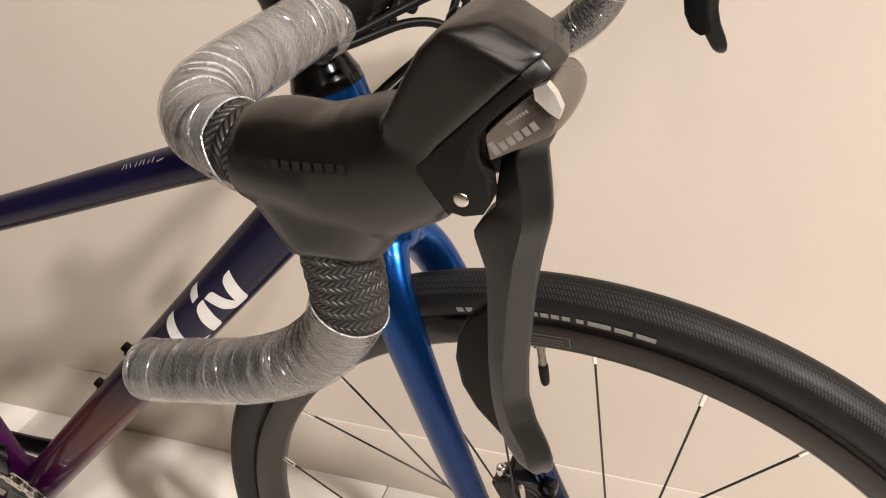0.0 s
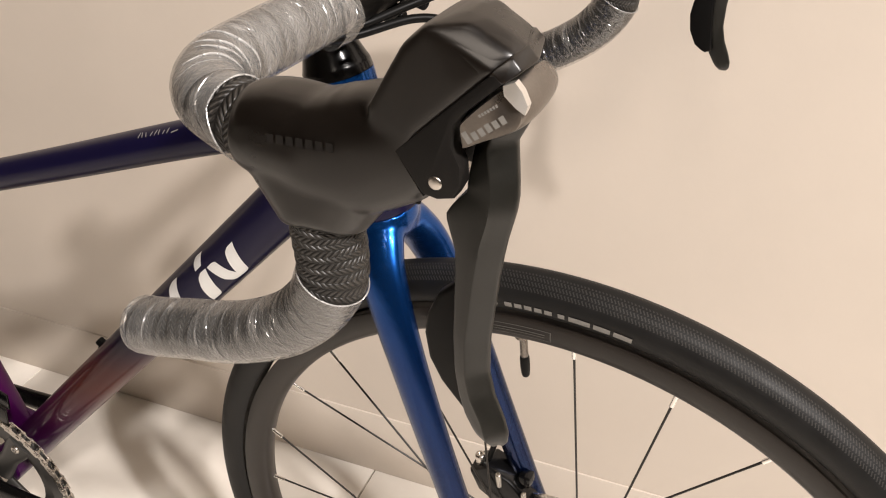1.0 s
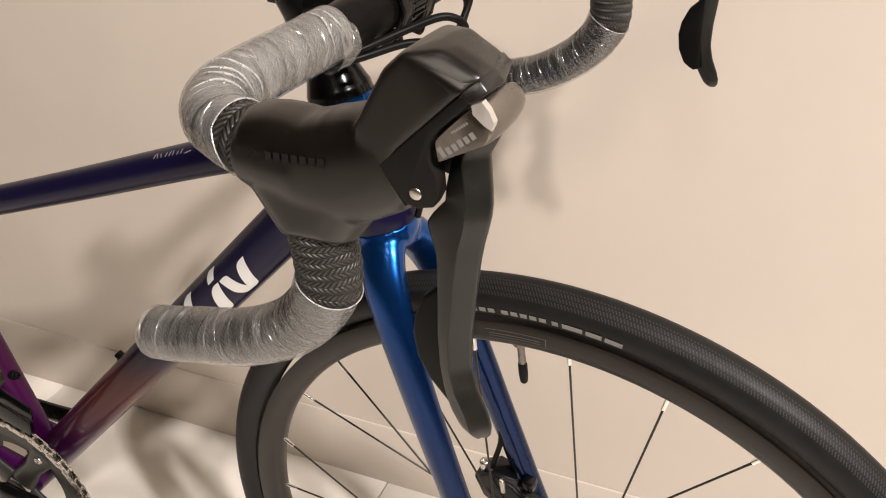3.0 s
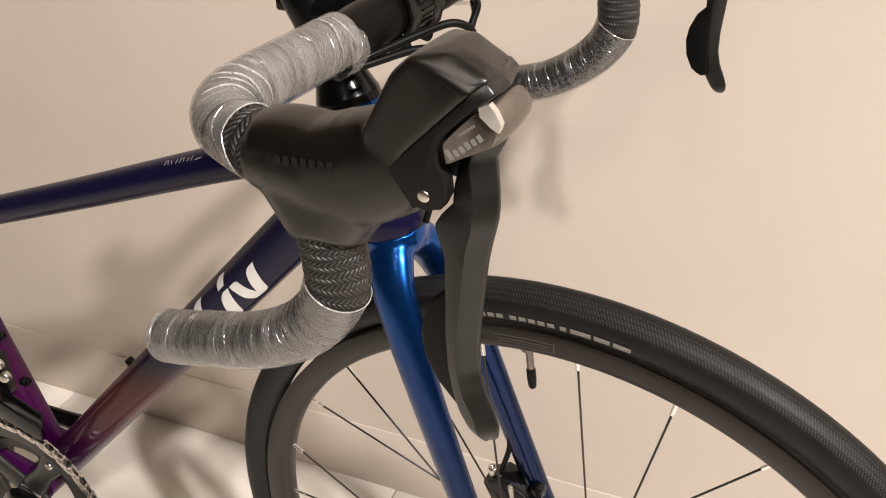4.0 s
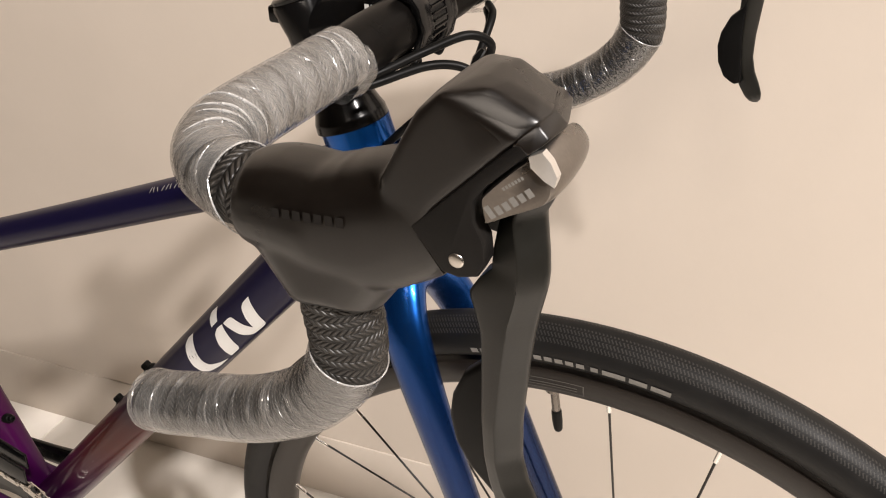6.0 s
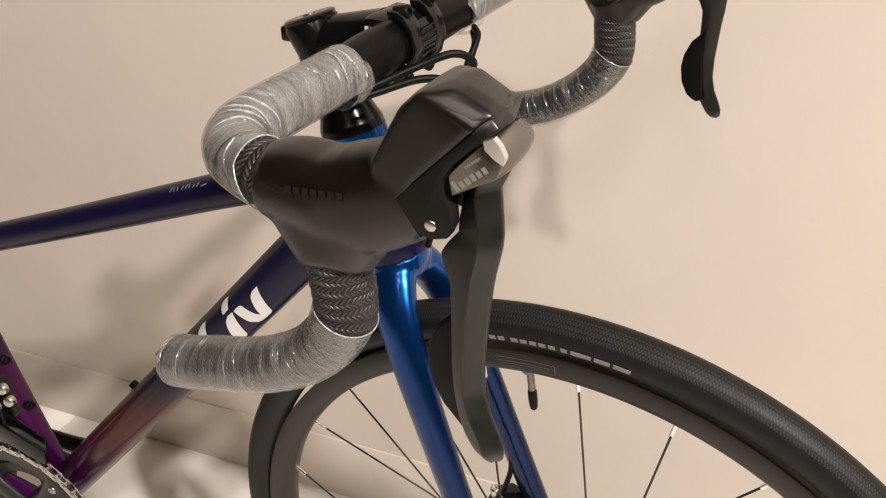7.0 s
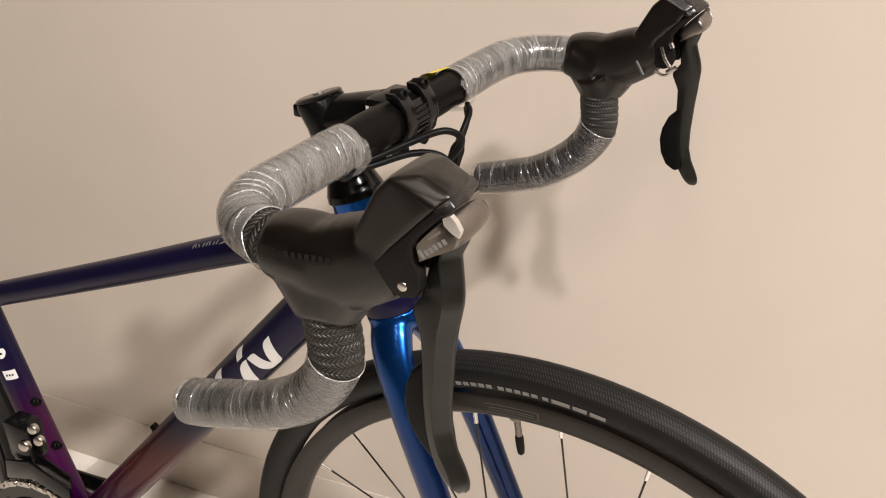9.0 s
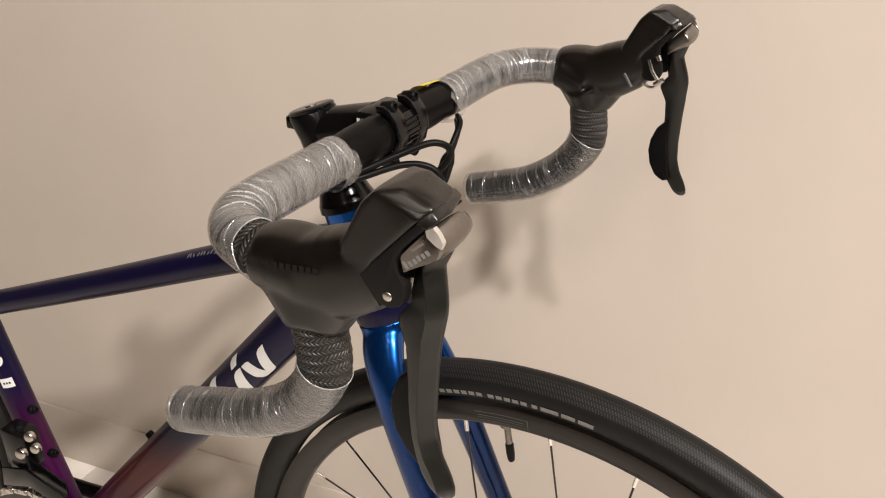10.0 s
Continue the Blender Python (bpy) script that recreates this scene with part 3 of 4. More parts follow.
CLAMP = Vector((-0.143, 0, 0.8665))
b = bmesh.new()
S0, S1 = HEAD_TOP + AXIS * 0.0405, HEAD_TOP + AXIS * 0.0750 + Vector((-0.004, 0, 0))
tube(b, [S0, S0 + AXIS * 0.002, S0.lerp(S1, 0.5), S1 - AXIS * 0.002, S1], [0.0185, 0.0192, 0.0180, 0.0192, 0.0186], None, 32)
tube(b, curve_points([S0.lerp(S1, 0.52), S0.lerp(S1, 0.52).lerp(CLAMP, 0.4) + Vector((0, 0, 0.001)), CLAMP + Vector((-0.012, 0, -0.001))], 8), [0.0165, 0.0160, 0.0195], [0.0182, 0.0180, 0.0180], 28)
box(b, CLAMP + Vector((-0.0195, -0.0212, -0.0215)), CLAMP + Vector((-0.001, 0.0212, 0.0165)), 0.005)
for y in (-0.007, 0.007):
    box(b, S0.lerp(S1, 0.5) + Vector((-0.0255, y - 0.0048, 0.002)), S0.lerp(S1, 0.5) + Vector((-0.012, y + 0.0048, 0.0125)), 0.002)
stem = turned(part("stem", b, GLOSS, bike, "black alloy handlebar stem"))
b = bmesh.new()
tube(b, [S1 + AXIS * 0.0004, S1 + AXIS * 0.0022, S1 + AXIS * 0.0034, S1 + AXIS * 0.0036], [0.0182, 0.0186, 0.0172, 0.010], None, 36)
part("top_cap", b, GLOSS, stem, "glossy black top cap")
b = bmesh.new()
tube(b, [S1 + AXIS * 0.0037, S1 + AXIS * 0.0044, S1 + AXIS * 0.0046], [0.0045, 0.0045, 0.003], None, 20)
part("bolt", b, STEEL, stem)
b = bmesh.new()
for y in (-0.0145, 0.0145):
    ring = [(-0.001, 0.0218), (0.006, 0.0222), (0.0105, 0.0200), (0.0168, 0.0120), (0.0198, 0.0), (0.0168, -0.0120), (0.0105, -0.0200), (0.006, -0.0235), (-0.001, -0.0235),
            (0.0, -0.017), (0.011, -0.013), (0.0164, 0.0), (0.011, 0.013), (0.0, 0.017)]
    slab(b, [(CLAMP.x + x, CLAMP.z + z) for x, z in ring], y - 0.0068, y + 0.0068, 0.0014)
slab(b, [(CLAMP.x + x, CLAMP.z + z) for x, z in [(0.0118, 0.0135), (0.0172, 0.007), (0.019, 0.0), (0.0172, -0.007), (0.0118, -0.0135), (0.011, -0.012), (0.0162, 0.0), (0.011, 0.012)]], -0.009, 0.009, 0.0)
for z in (-0.006, -0.002, 0.002, 0.006, 0.0095):
    slab(b, [(CLAMP.x + math.sqrt(0.0192**2 - z * z) - 0.001, CLAMP.z + z - 0.0004), (CLAMP.x + math.sqrt(0.0192**2 - z * z) + 0.0006, CLAMP.z + z - 0.0004),
             (CLAMP.x + math.sqrt(0.0192**2 - z * z) + 0.0006, CLAMP.z + z + 0.0004), (CLAMP.x + math.sqrt(0.0192**2 - z * z) - 0.001, CLAMP.z + z + 0.0004)], -0.0075, 0.0075, 0.0)
face_plate = part("face_plate", b, GLOSS, stem, "black bar clamp plate with two bands")
for y in (-0.0145, 0.0145):
    for s in (1, -1):
        b = bmesh.new()
        p = CLAMP + Vector((0.0062, y, 0.0195 * s))
        pin(b, p - Vector((0.004, 0, 0)), p + Vector((0.0062, 0, 0.0022 * s)), 0.0044, 16, 0.0025)
        part("bolt", b, PLASTIC, stem)
b = bmesh.new()
bars(b, lambda u, v: Vector((CLAMP.x - 0.0165 + u, -0.0218, CLAMP.z + 0.0075 + v)), 0.008, 0.0034, 2)
islands("mark", b, DECAL, stem, "small white mark")

# handlebar: one bar, tape and film on each side
b = bmesh.new()
tube(b, [(CLAMP.x, y, CLAMP.z) for y in (-0.11, -0.075, -0.05, 0.05, 0.075, 0.11)], [0.0122, 0.0136, 0.0152, 0.0152, 0.0136, 0.0122], None, 36, Vector((1, 0, 0)))
bar = turned(part("handlebar", b, BAR, bike, "black alloy drop handlebar"))
b = bmesh.new()
rows = []
for y, lift in ((0.046, 0.0030), (0.054, 0.0022), (0.063, 0.0015), (0.074, 0.0004)):
    rows.append([b.verts.new((CLAMP.x + (0.0160 + lift) * math.sin(a), y, CLAMP.z + (0.0160 + lift) * math.cos(a))) for a in (-1.1, -0.8, -0.5, -0.25, 0.0)])
for r0, r1 in zip(rows, rows[1:]):
    for k in range(4):
        b.faces.new((r0[k], r0[k + 1], r1[k + 1], r1[k]))
part("paper_tag", b, YELLOW, bar, "bright yellow paper tag under the tape", recalc=False)

TOPS = [(-0.143, -0.072, 0.8665), (-0.143, -0.11, 0.8665), (-0.143, -0.145, 0.8665), (-0.139, -0.170, 0.867), (-0.126, -0.189, 0.868), (-0.108, -0.199, 0.8685)]
REACH = [(-0.108, -0.199, 0.8685), (-0.086, -0.203, 0.8680)]
DROP = [(-0.0628, -0.203, 0.834), (-0.0612, -0.203, 0.8080)]
LOW = [Vector(p) for p in ((-0.0612, -0.203, 0.8080), (-0.0695, -0.2035, 0.7905), (-0.0872, -0.204, 0.7722), (-0.1150, -0.204, 0.7560), (-0.1440, -0.2045, 0.7465), (-0.1640, -0.205, 0.7402), (-0.1742, -0.205, 0.7375))]
FAR_LOW = [Vector(p) for p in ((-0.0612, -0.203, 0.8080), (-0.0700, -0.2035, 0.7895), (-0.0880, -0.204, 0.7705), (-0.1150, -0.204, 0.7525), (-0.1450, -0.2045, 0.7415), (-0.1680, -0.205, 0.7345), (-0.1790, -0.205, 0.7315))]
FOLDS = [(0.50, 1.2, 0.004), (0.60, 1.0, 0.003), (0.66, 0.7, 0.004), (0.75, 0.9, 0.003), (0.09, 1.0, -0.003), (0.05, 0.8, 0.002)]
rng = random.Random(4)
phases = [rng.uniform(0, 6.28) for _ in range(12)]


def crinkle(s, a):
    """Folds of the film: sharp rings with breaks."""
    v = 0.0
    for i, (f, amp) in enumerate(((210, 0.007), (390, 0.005), (640, 0.003), (1010, 0.002))):
        v += amp * (1 - abs(math.sin(s * f * 0.5 + phases[i] + 0.9 * math.sin(a + phases[i + 4]) + 0.35 * math.sin(3 * a + phases[i + 8])))) 
    return v - 0.01


def flip(pts, s):
    return [(x, y * s, z) for x, y, z in pts]


def laps(pitch):
    """Each turn of the tape rises towards its edge and steps down."""
    def lap(s, a):
        f = (s / pitch + a / 6.283) % 1.0
        return 0.04 * f * (1 - max(0.0, (f - 0.86) / 0.14)) - 0.017
    return lap


for s in (1, -1):
    # dark tape: over the tops into the hood, and from the hood round the drop
    low = LOW if s == 1 else FAR_LOW
    r = 1.0 if s == 1 else 1.12
    b = bmesh.new()
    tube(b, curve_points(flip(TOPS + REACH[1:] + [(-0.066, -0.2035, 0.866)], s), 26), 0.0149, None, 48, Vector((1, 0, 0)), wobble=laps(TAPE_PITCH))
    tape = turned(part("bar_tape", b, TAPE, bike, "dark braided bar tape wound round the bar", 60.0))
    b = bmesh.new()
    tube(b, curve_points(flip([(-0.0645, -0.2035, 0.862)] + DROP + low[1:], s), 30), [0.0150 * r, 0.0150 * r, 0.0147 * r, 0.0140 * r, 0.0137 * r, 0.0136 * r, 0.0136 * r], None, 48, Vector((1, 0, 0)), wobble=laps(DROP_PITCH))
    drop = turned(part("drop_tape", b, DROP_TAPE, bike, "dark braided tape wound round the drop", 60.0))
    # film over the tops, drawn out below its end, and over the drop; a bright rolled rim at each end
    b = bmesh.new()
    line = curve_points(flip(TOPS + REACH[1:] + [(-0.066, -0.2035, 0.866)], s), 26)[:137 if s == 1 else 150]
    rings = tube(b, line, 0.0161, None, 40, Vector((1, 0, 0)), caps=False, wobble=crinkle)
    for k, ring in enumerate(rings[-22:]):
        mid = sum((v.co for v in ring), Vector()) / len(ring)
        for v in ring:
            pull = max(0.0, (v.co - mid).normalized().dot(Vector((-0.25, -0.45 * s, -0.86))))
            v.co += Vector((0.93, -0.30 * s, 0.0)) * (0.0095 * pull * k / 21)
    rim = [v.co.copy() for v in rings[-1]]
    part("film", b, FILM, tape, "crinkled clear wrapping film", 80.0)
    b = bmesh.new()
    tube(b, rim + rim[:1], 0.00035, None, 8, Vector((1, 0, 0)), caps=False)
    part("film_rim", b, FOLD, tape, "bright rolled edge of the film")
    b = bmesh.new()
    rings = tube(b, curve_points(flip([p - Vector((0, 0, 0.0009)) for p in low + [low[-1] + Vector((-0.0058, 0, -0.0016))]], s), 26), [q * r for q in [0.0160, 0.0156] + [0.0150] * 15 + [0.0145, 0.0100]], None, 40, Vector((1, 0, 0)), caps=False, wobble=crinkle)
    rim = [v.co.copy() for v in rings[0]]
    # same film on both drops, dimmed in colour on the far one
    part("film", b, MID_FILM if s == 1 else DIM_FILM, drop, "crinkled clear wrapping film", 80.0)
    b = bmesh.new()
    tube(b, rim + rim[:1], 0.00035, None, 8, Vector((1, 0, 0)), caps=False)
    part("film_rim", b, FOLD, drop, "bright rolled edge of the film")
    # loose hem that hangs along the underside of the drop
    hem = curve_points(flip([p + Vector((0, -0.0030, 0)) for p in low[3:]], s), 16)
    pts = []
    for k, p in enumerate(hem):
        d = (hem[min(k + 1, len(hem) - 1)] - hem[max(k - 1, 0)]).normalized()
        pts.append(p + Vector((-d.z, 0, d.x)).normalized() * (0.0158 * r + 0.0005 * math.sin(1.7 * k) + 0.0004 * math.sin(0.6 * k + 1)))
    b = bmesh.new()
    tube(b, pts, [0.0002, 0.0013, 0.0009, 0.0015, 0.0010, 0.0014, 0.0011, 0.0003], [0.0002, 0.0008, 0.0007, 0.0009, 0.0007, 0.0008, 0.0003], 10, Vector((0, 1, 0)))
    part("film_hem", b, MID_FILM if s == -1 else HEM, drop, "loose pale hem of the film")
    # raised folds where the film gathers inside the bend; milky white paints their highlights
    for at, turn, lean in FOLDS:
        i = int(at * (len(line) - 1))
        d = (line[i + 1] - line[i - 1]).normalized()
        e1 = (Vector((0.55, -0.25, 0.75)) - d * d.dot(Vector((0.55, -0.25, 0.75)))).normalized()
        e2 = d.cross(e1)
        arc = [line[i] + (e1 * math.cos(a) + e2 * math.sin(a)) * 0.0162 + d * (lean * math.sin(a) + 0.0006 * math.sin(5 * a + at * 40)) for a in [turn * (k / 14 - 1) for k in range(29)]]
        b = bmesh.new()
        tube(b, arc, [0.0001, 0.0005, 0.0007, 0.0004, 0.0001], None, 8, d)
        part("film_fold", b, FOLD, tape, "gathered fold of film with its highlight painted white")
    # loose flap of film at the end of the tops
    b = bmesh.new()
    tube(b, curve_points(flip([(-0.141, -0.084, 0.864), (-0.140, -0.076, 0.863), (-0.139, -0.068, 0.8615)], s), 10), [0.0166, 0.0168, 0.0150], [0.0166, 0.0168, 0.0140], 48, Vector((1, 0, 0)), caps=False, wobble=lambda q, a: 2.5 * crinkle(q, a) + 0.035 * math.sin(3 * a + 160 * q) + 0.02 * math.sin(7 * a - 300 * q))
    part("film", b, MID_FILM, tape, "loose end of clear film", 80.0)
    b = bmesh.new()
    e = Vector(flip([low[-1]], s)[0])
    d = Vector((-0.975, 0, -0.22))
    pin(b, e - d * 0.004, e + d * 0.003, 0.0136 * r, 28)
    part("end_plug", b, PLASTIC, drop, "black bar end plug")

# brake and shift levers
LOW_EDGE = {1: [(0.0000, 0.7745), (0.0070, 0.7670), (0.0150, 0.7660)], -1: [(0.0068, 0.7778), (0.0105, 0.7762), (0.0150, 0.7780)]}


def lever_unit(s):
    yc = -0.204 * s
    hood = bmesh.new()
    tube(hood, curve_points([(-0.0880, yc, 0.8708), (-0.0760, yc, 0.8718), (-0.0620, yc, 0.8692), (-0.0460, yc, 0.8706), (-0.0340, yc, 0.8756), (-0.0220, yc, 0.8805), (-0.0130, yc, 0.8830)], 4),
         [0.0176, 0.0182, 0.0186, 0.0186, 0.0184, 0.0180, 0.0172], [0.0160, 0.0174, 0.0206, 0.0238, 0.0226, 0.0205, 0.0150], 40, shape=lambda a: (abs(math.cos(a)) ** 2.7 + abs(math.sin(a)) ** 2.7) ** (-1 / 2.7))
    # horn: flat sides, a slanting strip above each, a domed top
    hull = [hood.verts.new((x - (0.0035 if e == s and x > 0.004 else 0.0), yc + w * e, z)) for e in (-1, 1) for x, z, w in (
        (-0.0330, 0.8965, 0.0165), (-0.0290, 0.8820, 0.0172), (-0.0200, 0.8850, 0.0178), (-0.0240, 0.9110, 0.0170), (-0.0205, 0.9200, 0.0160), (-0.0120, 0.9280, 0.0172), (0.0112, 0.9182, 0.0172), (0.0020, 0.9090, 0.0182),
        (0.0000, 0.9298, 0.0120), (0.0162, 0.9226, 0.0128), (-0.0160, 0.9254, 0.0075), (-0.0069, 0.9294, 0.0065), (-0.0035, 0.9302, 0.0050), (0.0045, 0.9292, 0.0060), (0.0121, 0.9262, 0.0060), (0.0176, 0.9226, 0.0050))]
    got = bmesh.ops.convex_hull(hood, input=hull)
    bmesh.ops.delete(hood, geom=[g for g in got["geom_interior"] if isinstance(g, bmesh.types.BMVert)], context="VERTS")
    horn = bmesh.new()
    pts = [horn.verts.new((x - (0.0035 if e == s and x > 0.004 else 0.0), yc + w * e, z)) for e in (-1, 1) for x, z, w in (
        (-0.0222, 0.9140, 0.0140), (-0.0192, 0.9210, 0.0150), (-0.0118, 0.9279, 0.0170), (0.0110, 0.9181, 0.0176), (0.0010, 0.9085, 0.0168), (-0.0165, 0.9060, 0.0145), (0.0000, 0.9297, 0.0121), (0.0163, 0.9222, 0.0126),
        (-0.0150, 0.9255, 0.0085), (-0.0066, 0.9296, 0.0070), (-0.0030, 0.9304, 0.0050), (0.0045, 0.9295, 0.0062), (0.0121, 0.9263, 0.0062), (0.0177, 0.9226, 0.0050))]
    got = bmesh.ops.convex_hull(horn, input=pts)
    bmesh.ops.delete(horn, geom=[g for g in got["geom_interior"] if isinstance(g, bmesh.types.BMVert)], context="VERTS")
    tube(hood, [(-0.0930, yc, 0.8688), (-0.0895, yc, 0.8688), (-0.080, yc, 0.8690), (-0.062, yc, 0.868)], [0.0172, 0.0180, 0.0188, 0.0193], None, 28)
    # collar round the drop, cut at a slant
    tube(hood, [(-0.0672, yc + 0.0064 * s, 0.8575), (-0.0645, yc + 0.0036 * s, 0.8500), (-0.0608, yc, 0.8368)], [0.0180, 0.0178, 0.0168], None, 28)
    # web that tapers from the body down into the collar
    web = []
    for top, low, r, q in (((-0.0795, 0.8615), (-0.0655, 0.8425), 0.0160, 0.0166), ((-0.0455, 0.8625), (-0.0575, 0.8450), 0.0170, 0.0166)):
        d = (Vector(low) - Vector(top)).normalized()
        for (x, z), rad in ((top, r), (low, q)):
            web += [hood.verts.new((x - d.y * rad * math.cos(a), yc + rad * math.sin(a), z + d.x * rad * math.cos(a))) for a in (k * math.pi / 14 for k in range(28))]
    got = bmesh.ops.convex_hull(hood, input=web)
    bmesh.ops.delete(hood, geom=[g for g in got["geom_interior"] if isinstance(g, bmesh.types.BMVert)], context="VERTS")
    # the bar's bend swells the rubber on its inner side
    tube(hood, [(-0.0900, yc + 0.0030 * s, 0.8690), (-0.0640, yc + 0.0020 * s, 0.8600)], [0.0178, 0.0184], None, 28)
    unit = part("lever_hood", hood, RUBBER, bike, "black rubber brake hood with sunk marks")
    mod = unit.modifiers.new("weld", "REMESH")
    mod.mode, mod.voxel_size, mod.use_smooth_shade = "VOXEL", 0.0011, True
    mod = unit.modifiers.new("ease", "SMOOTH")
    mod.factor, mod.iterations = 0.5, 18
    turned(unit)
    horn = part("horn", horn, RUBBER, unit, "black rubber horn with flat facets", 50.0)
    mod = horn.modifiers.new("weld", "REMESH")
    mod.mode, mod.voxel_size, mod.use_smooth_shade = "VOXEL", 0.0007, True
    mod = horn.modifiers.new("ease", "SMOOTH")
    mod.factor, mod.iterations = 0.5, 26
    out = -s

    def band(a, c):
        lo, hi = sorted((yc + a * out, yc + c * out))
        return lo, hi

    b = bmesh.new()
    bracket = [(-0.0215, 0.8845), (-0.0112, 0.8712), (-0.0055, 0.8705), (0.0005, 0.8725), (0.0030, 0.8780), (0.0022, 0.8850), (-0.0010, 0.8910), (-0.0008, 0.8980), (0.0030, 0.9035), (0.0085, 0.9092), (0.0148, 0.9156), (0.0120, 0.9180), (0.0104, 0.9174), (-0.0022, 0.9046)]
    slab(b, bracket, *band(0.0105, 0.0183), 0.0012, 2)
    slab(b, bracket, *band(-0.0165, -0.0100), 0.0012, 2)
    brk = part("bracket", b, SHELL, unit, "smooth black plastic bracket")
    # front lip of the horn, parted from it by a fine seam
    b = bmesh.new()
    lip = [b.verts.new((x - (0.0035 if e != out else 0.0), yc + w * e, z)) for e in (-1, 1) for x, z, w in (
        (0.0104, 0.9186, 0.0180), (0.0150, 0.9154, 0.0181), (0.0152, 0.9229, 0.0138), (0.0190, 0.9192, 0.0143), (0.0168, 0.9236, 0.0050), (0.0207, 0.9197, 0.0045), (0.0090, 0.9150, 0.0170))]
    bmesh.ops.convex_hull(b, input=lip)
    bmesh.ops.bevel(b, geom=b.edges[:], offset=0.0006, segments=2, profile=0.5, affect="EDGES")
    part("front_lip", b, RUBBER, unit, "black lip below the horn")
    b = bmesh.new()
    slab(b, [(-0.0216, 0.8845), (-0.0108, 0.8700), (-0.0106, 0.8702), (-0.0214, 0.8847)], *band(0.012, 0.0178), 0.0002, 1)
    part("edge_strip", b, CRANK, unit)
    # metal front plate with a rounded nose
    b = bmesh.new()
    edge = [(0.0003, 0.8978), (0.0003, 0.8970), (0.0012, 0.8925), (0.0016, 0.8914), (0.0022, 0.8905), (0.0095, 0.8950), (0.0165, 0.8990), (0.0205, 0.9020), (0.0222, 0.9056), (0.0219, 0.9092), (0.0196, 0.9130), (0.0170, 0.9152), (0.0146, 0.9146), (0.0070, 0.9069), (0.0010, 0.8998)]
    mid = Vector((0.0120, 0.9040))
    rows = []
    for w, grow in ((-0.0140, 0.35), (-0.0138, 0.52), (-0.0128, 0.68), (-0.0105, 0.80), (-0.0070, 0.89), (-0.0030, 0.95), (0.0020, 0.985), (0.0060, 1.0), (0.0100, 1.0), (0.0135, 0.985), (0.0158, 0.955), (0.0172, 0.925), (0.0178, 0.885)):
        ring = []
        for p in curve_points([(x, z, 0) for x, z in edge + edge[:1]], 3)[:-1]:
            c = mid.lerp(Vector((0.0182, 0.9062)), min(1.0, max(0.0, (0.0090 - w) / 0.015)))
            q = c + (Vector((p.x, p.y)) - c) * grow
            nose = min(1.0, max(0.0, (q.x - 0.008) / 0.012))
            ring.append(b.verts.new((q.x + 0.0012 * (1 - (w / 0.0182) ** 2) * nose, yc + out * w, q.y)))
        rows.append(ring)
    for r0, r1 in zip(rows, rows[1:]):
        for k in range(len(r0)):
            j = (k + 1) % len(r0)
            b.faces.new((r0[k], r0[j], r1[j], r1[k]))
    b.faces.new(rows[0])
    b.faces.new(rows[-1])
    plate = part("name_plate", b, PLATE, unit, "brushed grey metal nose and plate", 50.0)
    # bevel of the plate; its paler metal carries the white lamp highlight
    b = bmesh.new()
    shape = [b.verts.new((x, yc + out * (w - sink), z)) for sink in (0.0, 0.0030) for x, z, w in (
        (0.0150, 0.9156, 0.0187), (0.0156, 0.9126, 0.0187), (0.0184, 0.9172, 0.0180), (0.0206, 0.9144, 0.0173), (0.0225, 0.9102, 0.0168), (0.0221, 0.9074, 0.0174), (0.0196, 0.9094, 0.0186))]
    bmesh.ops.convex_hull(b, input=shape)
    part("facet", b, FACET, plate, "polished facet, its lamp highlight put into paler metal", 20.0)
    if s == 1:
        b = bmesh.new()
        d = Vector((0.0165, 0, 0.0140)).normalized()
        up = Vector((-d.z, 0, d.x))
        o = Vector((0.0046, yc + out * 0.01785, 0.8935))
        bars(b, lambda u, v: o + d * u + up * v, 0.0172, 0.0036, 6, 0.30, (1.15, 0.75, 0.72, 0.78, 0.70, 0.74))
        o2 = o + d * 0.0090 + up * 0.0054
        bars(b, lambda u, v: o2 + d * u + up * v, 0.0080, 0.0010, 7, 0.35)
        islands("print", b, TYREPRINT, plate, "pale printed bar")
        b = bmesh.new()
        bars(b, lambda u, v: Vector((-0.0728 + u, yc + out * 0.0185, 0.8745 + 0.11 * u + v)), 0.0290, 0.0036, 7, 0.28)
        islands("sunk_mark", b, DEBOSS, unit)
    b = bmesh.new()
    pin(b, (-0.0062, yc + out * 0.0150, 0.8768), (-0.0062, yc + out * 0.0188, 0.8768), 0.0027, 18)
    part("pivot_bolt", b, STEEL, unit, "small bright pivot pin")
    if s == -1:
        # works of the lever, seen from its inner side
        for pts, r in (([(-0.028, 0.0174, 0.875), (-0.021, 0.0180, 0.864)], 0.0016), ([(-0.008, 0.0172, 0.889), (-0.004, 0.0182, 0.880), (0.001, 0.0178, 0.873)], 0.0017),
                       ([(-0.012, 0.0150, 0.868), (-0.004, 0.0160, 0.8655), (0.003, 0.0150, 0.870)], 0.0012), ([(-0.002, 0.0150, 0.868), (0.005, 0.0156, 0.873)], 0.0020),
                       ([(-0.001, 0.0172, 0.893), (0.001, 0.0176, 0.889)], 0.0022)):
            b = bmesh.new()
            tube(b, curve_points([(x, yc - out * y, z) for x, y, z in pts], 6), r, None, 12, Vector((0.3, 1, 0)))
            part("spring", b, STEEL if pts[0][0] > -0.02 else RIMPRINT, unit, "small metal lever part")
    # blade
    b = bmesh.new()
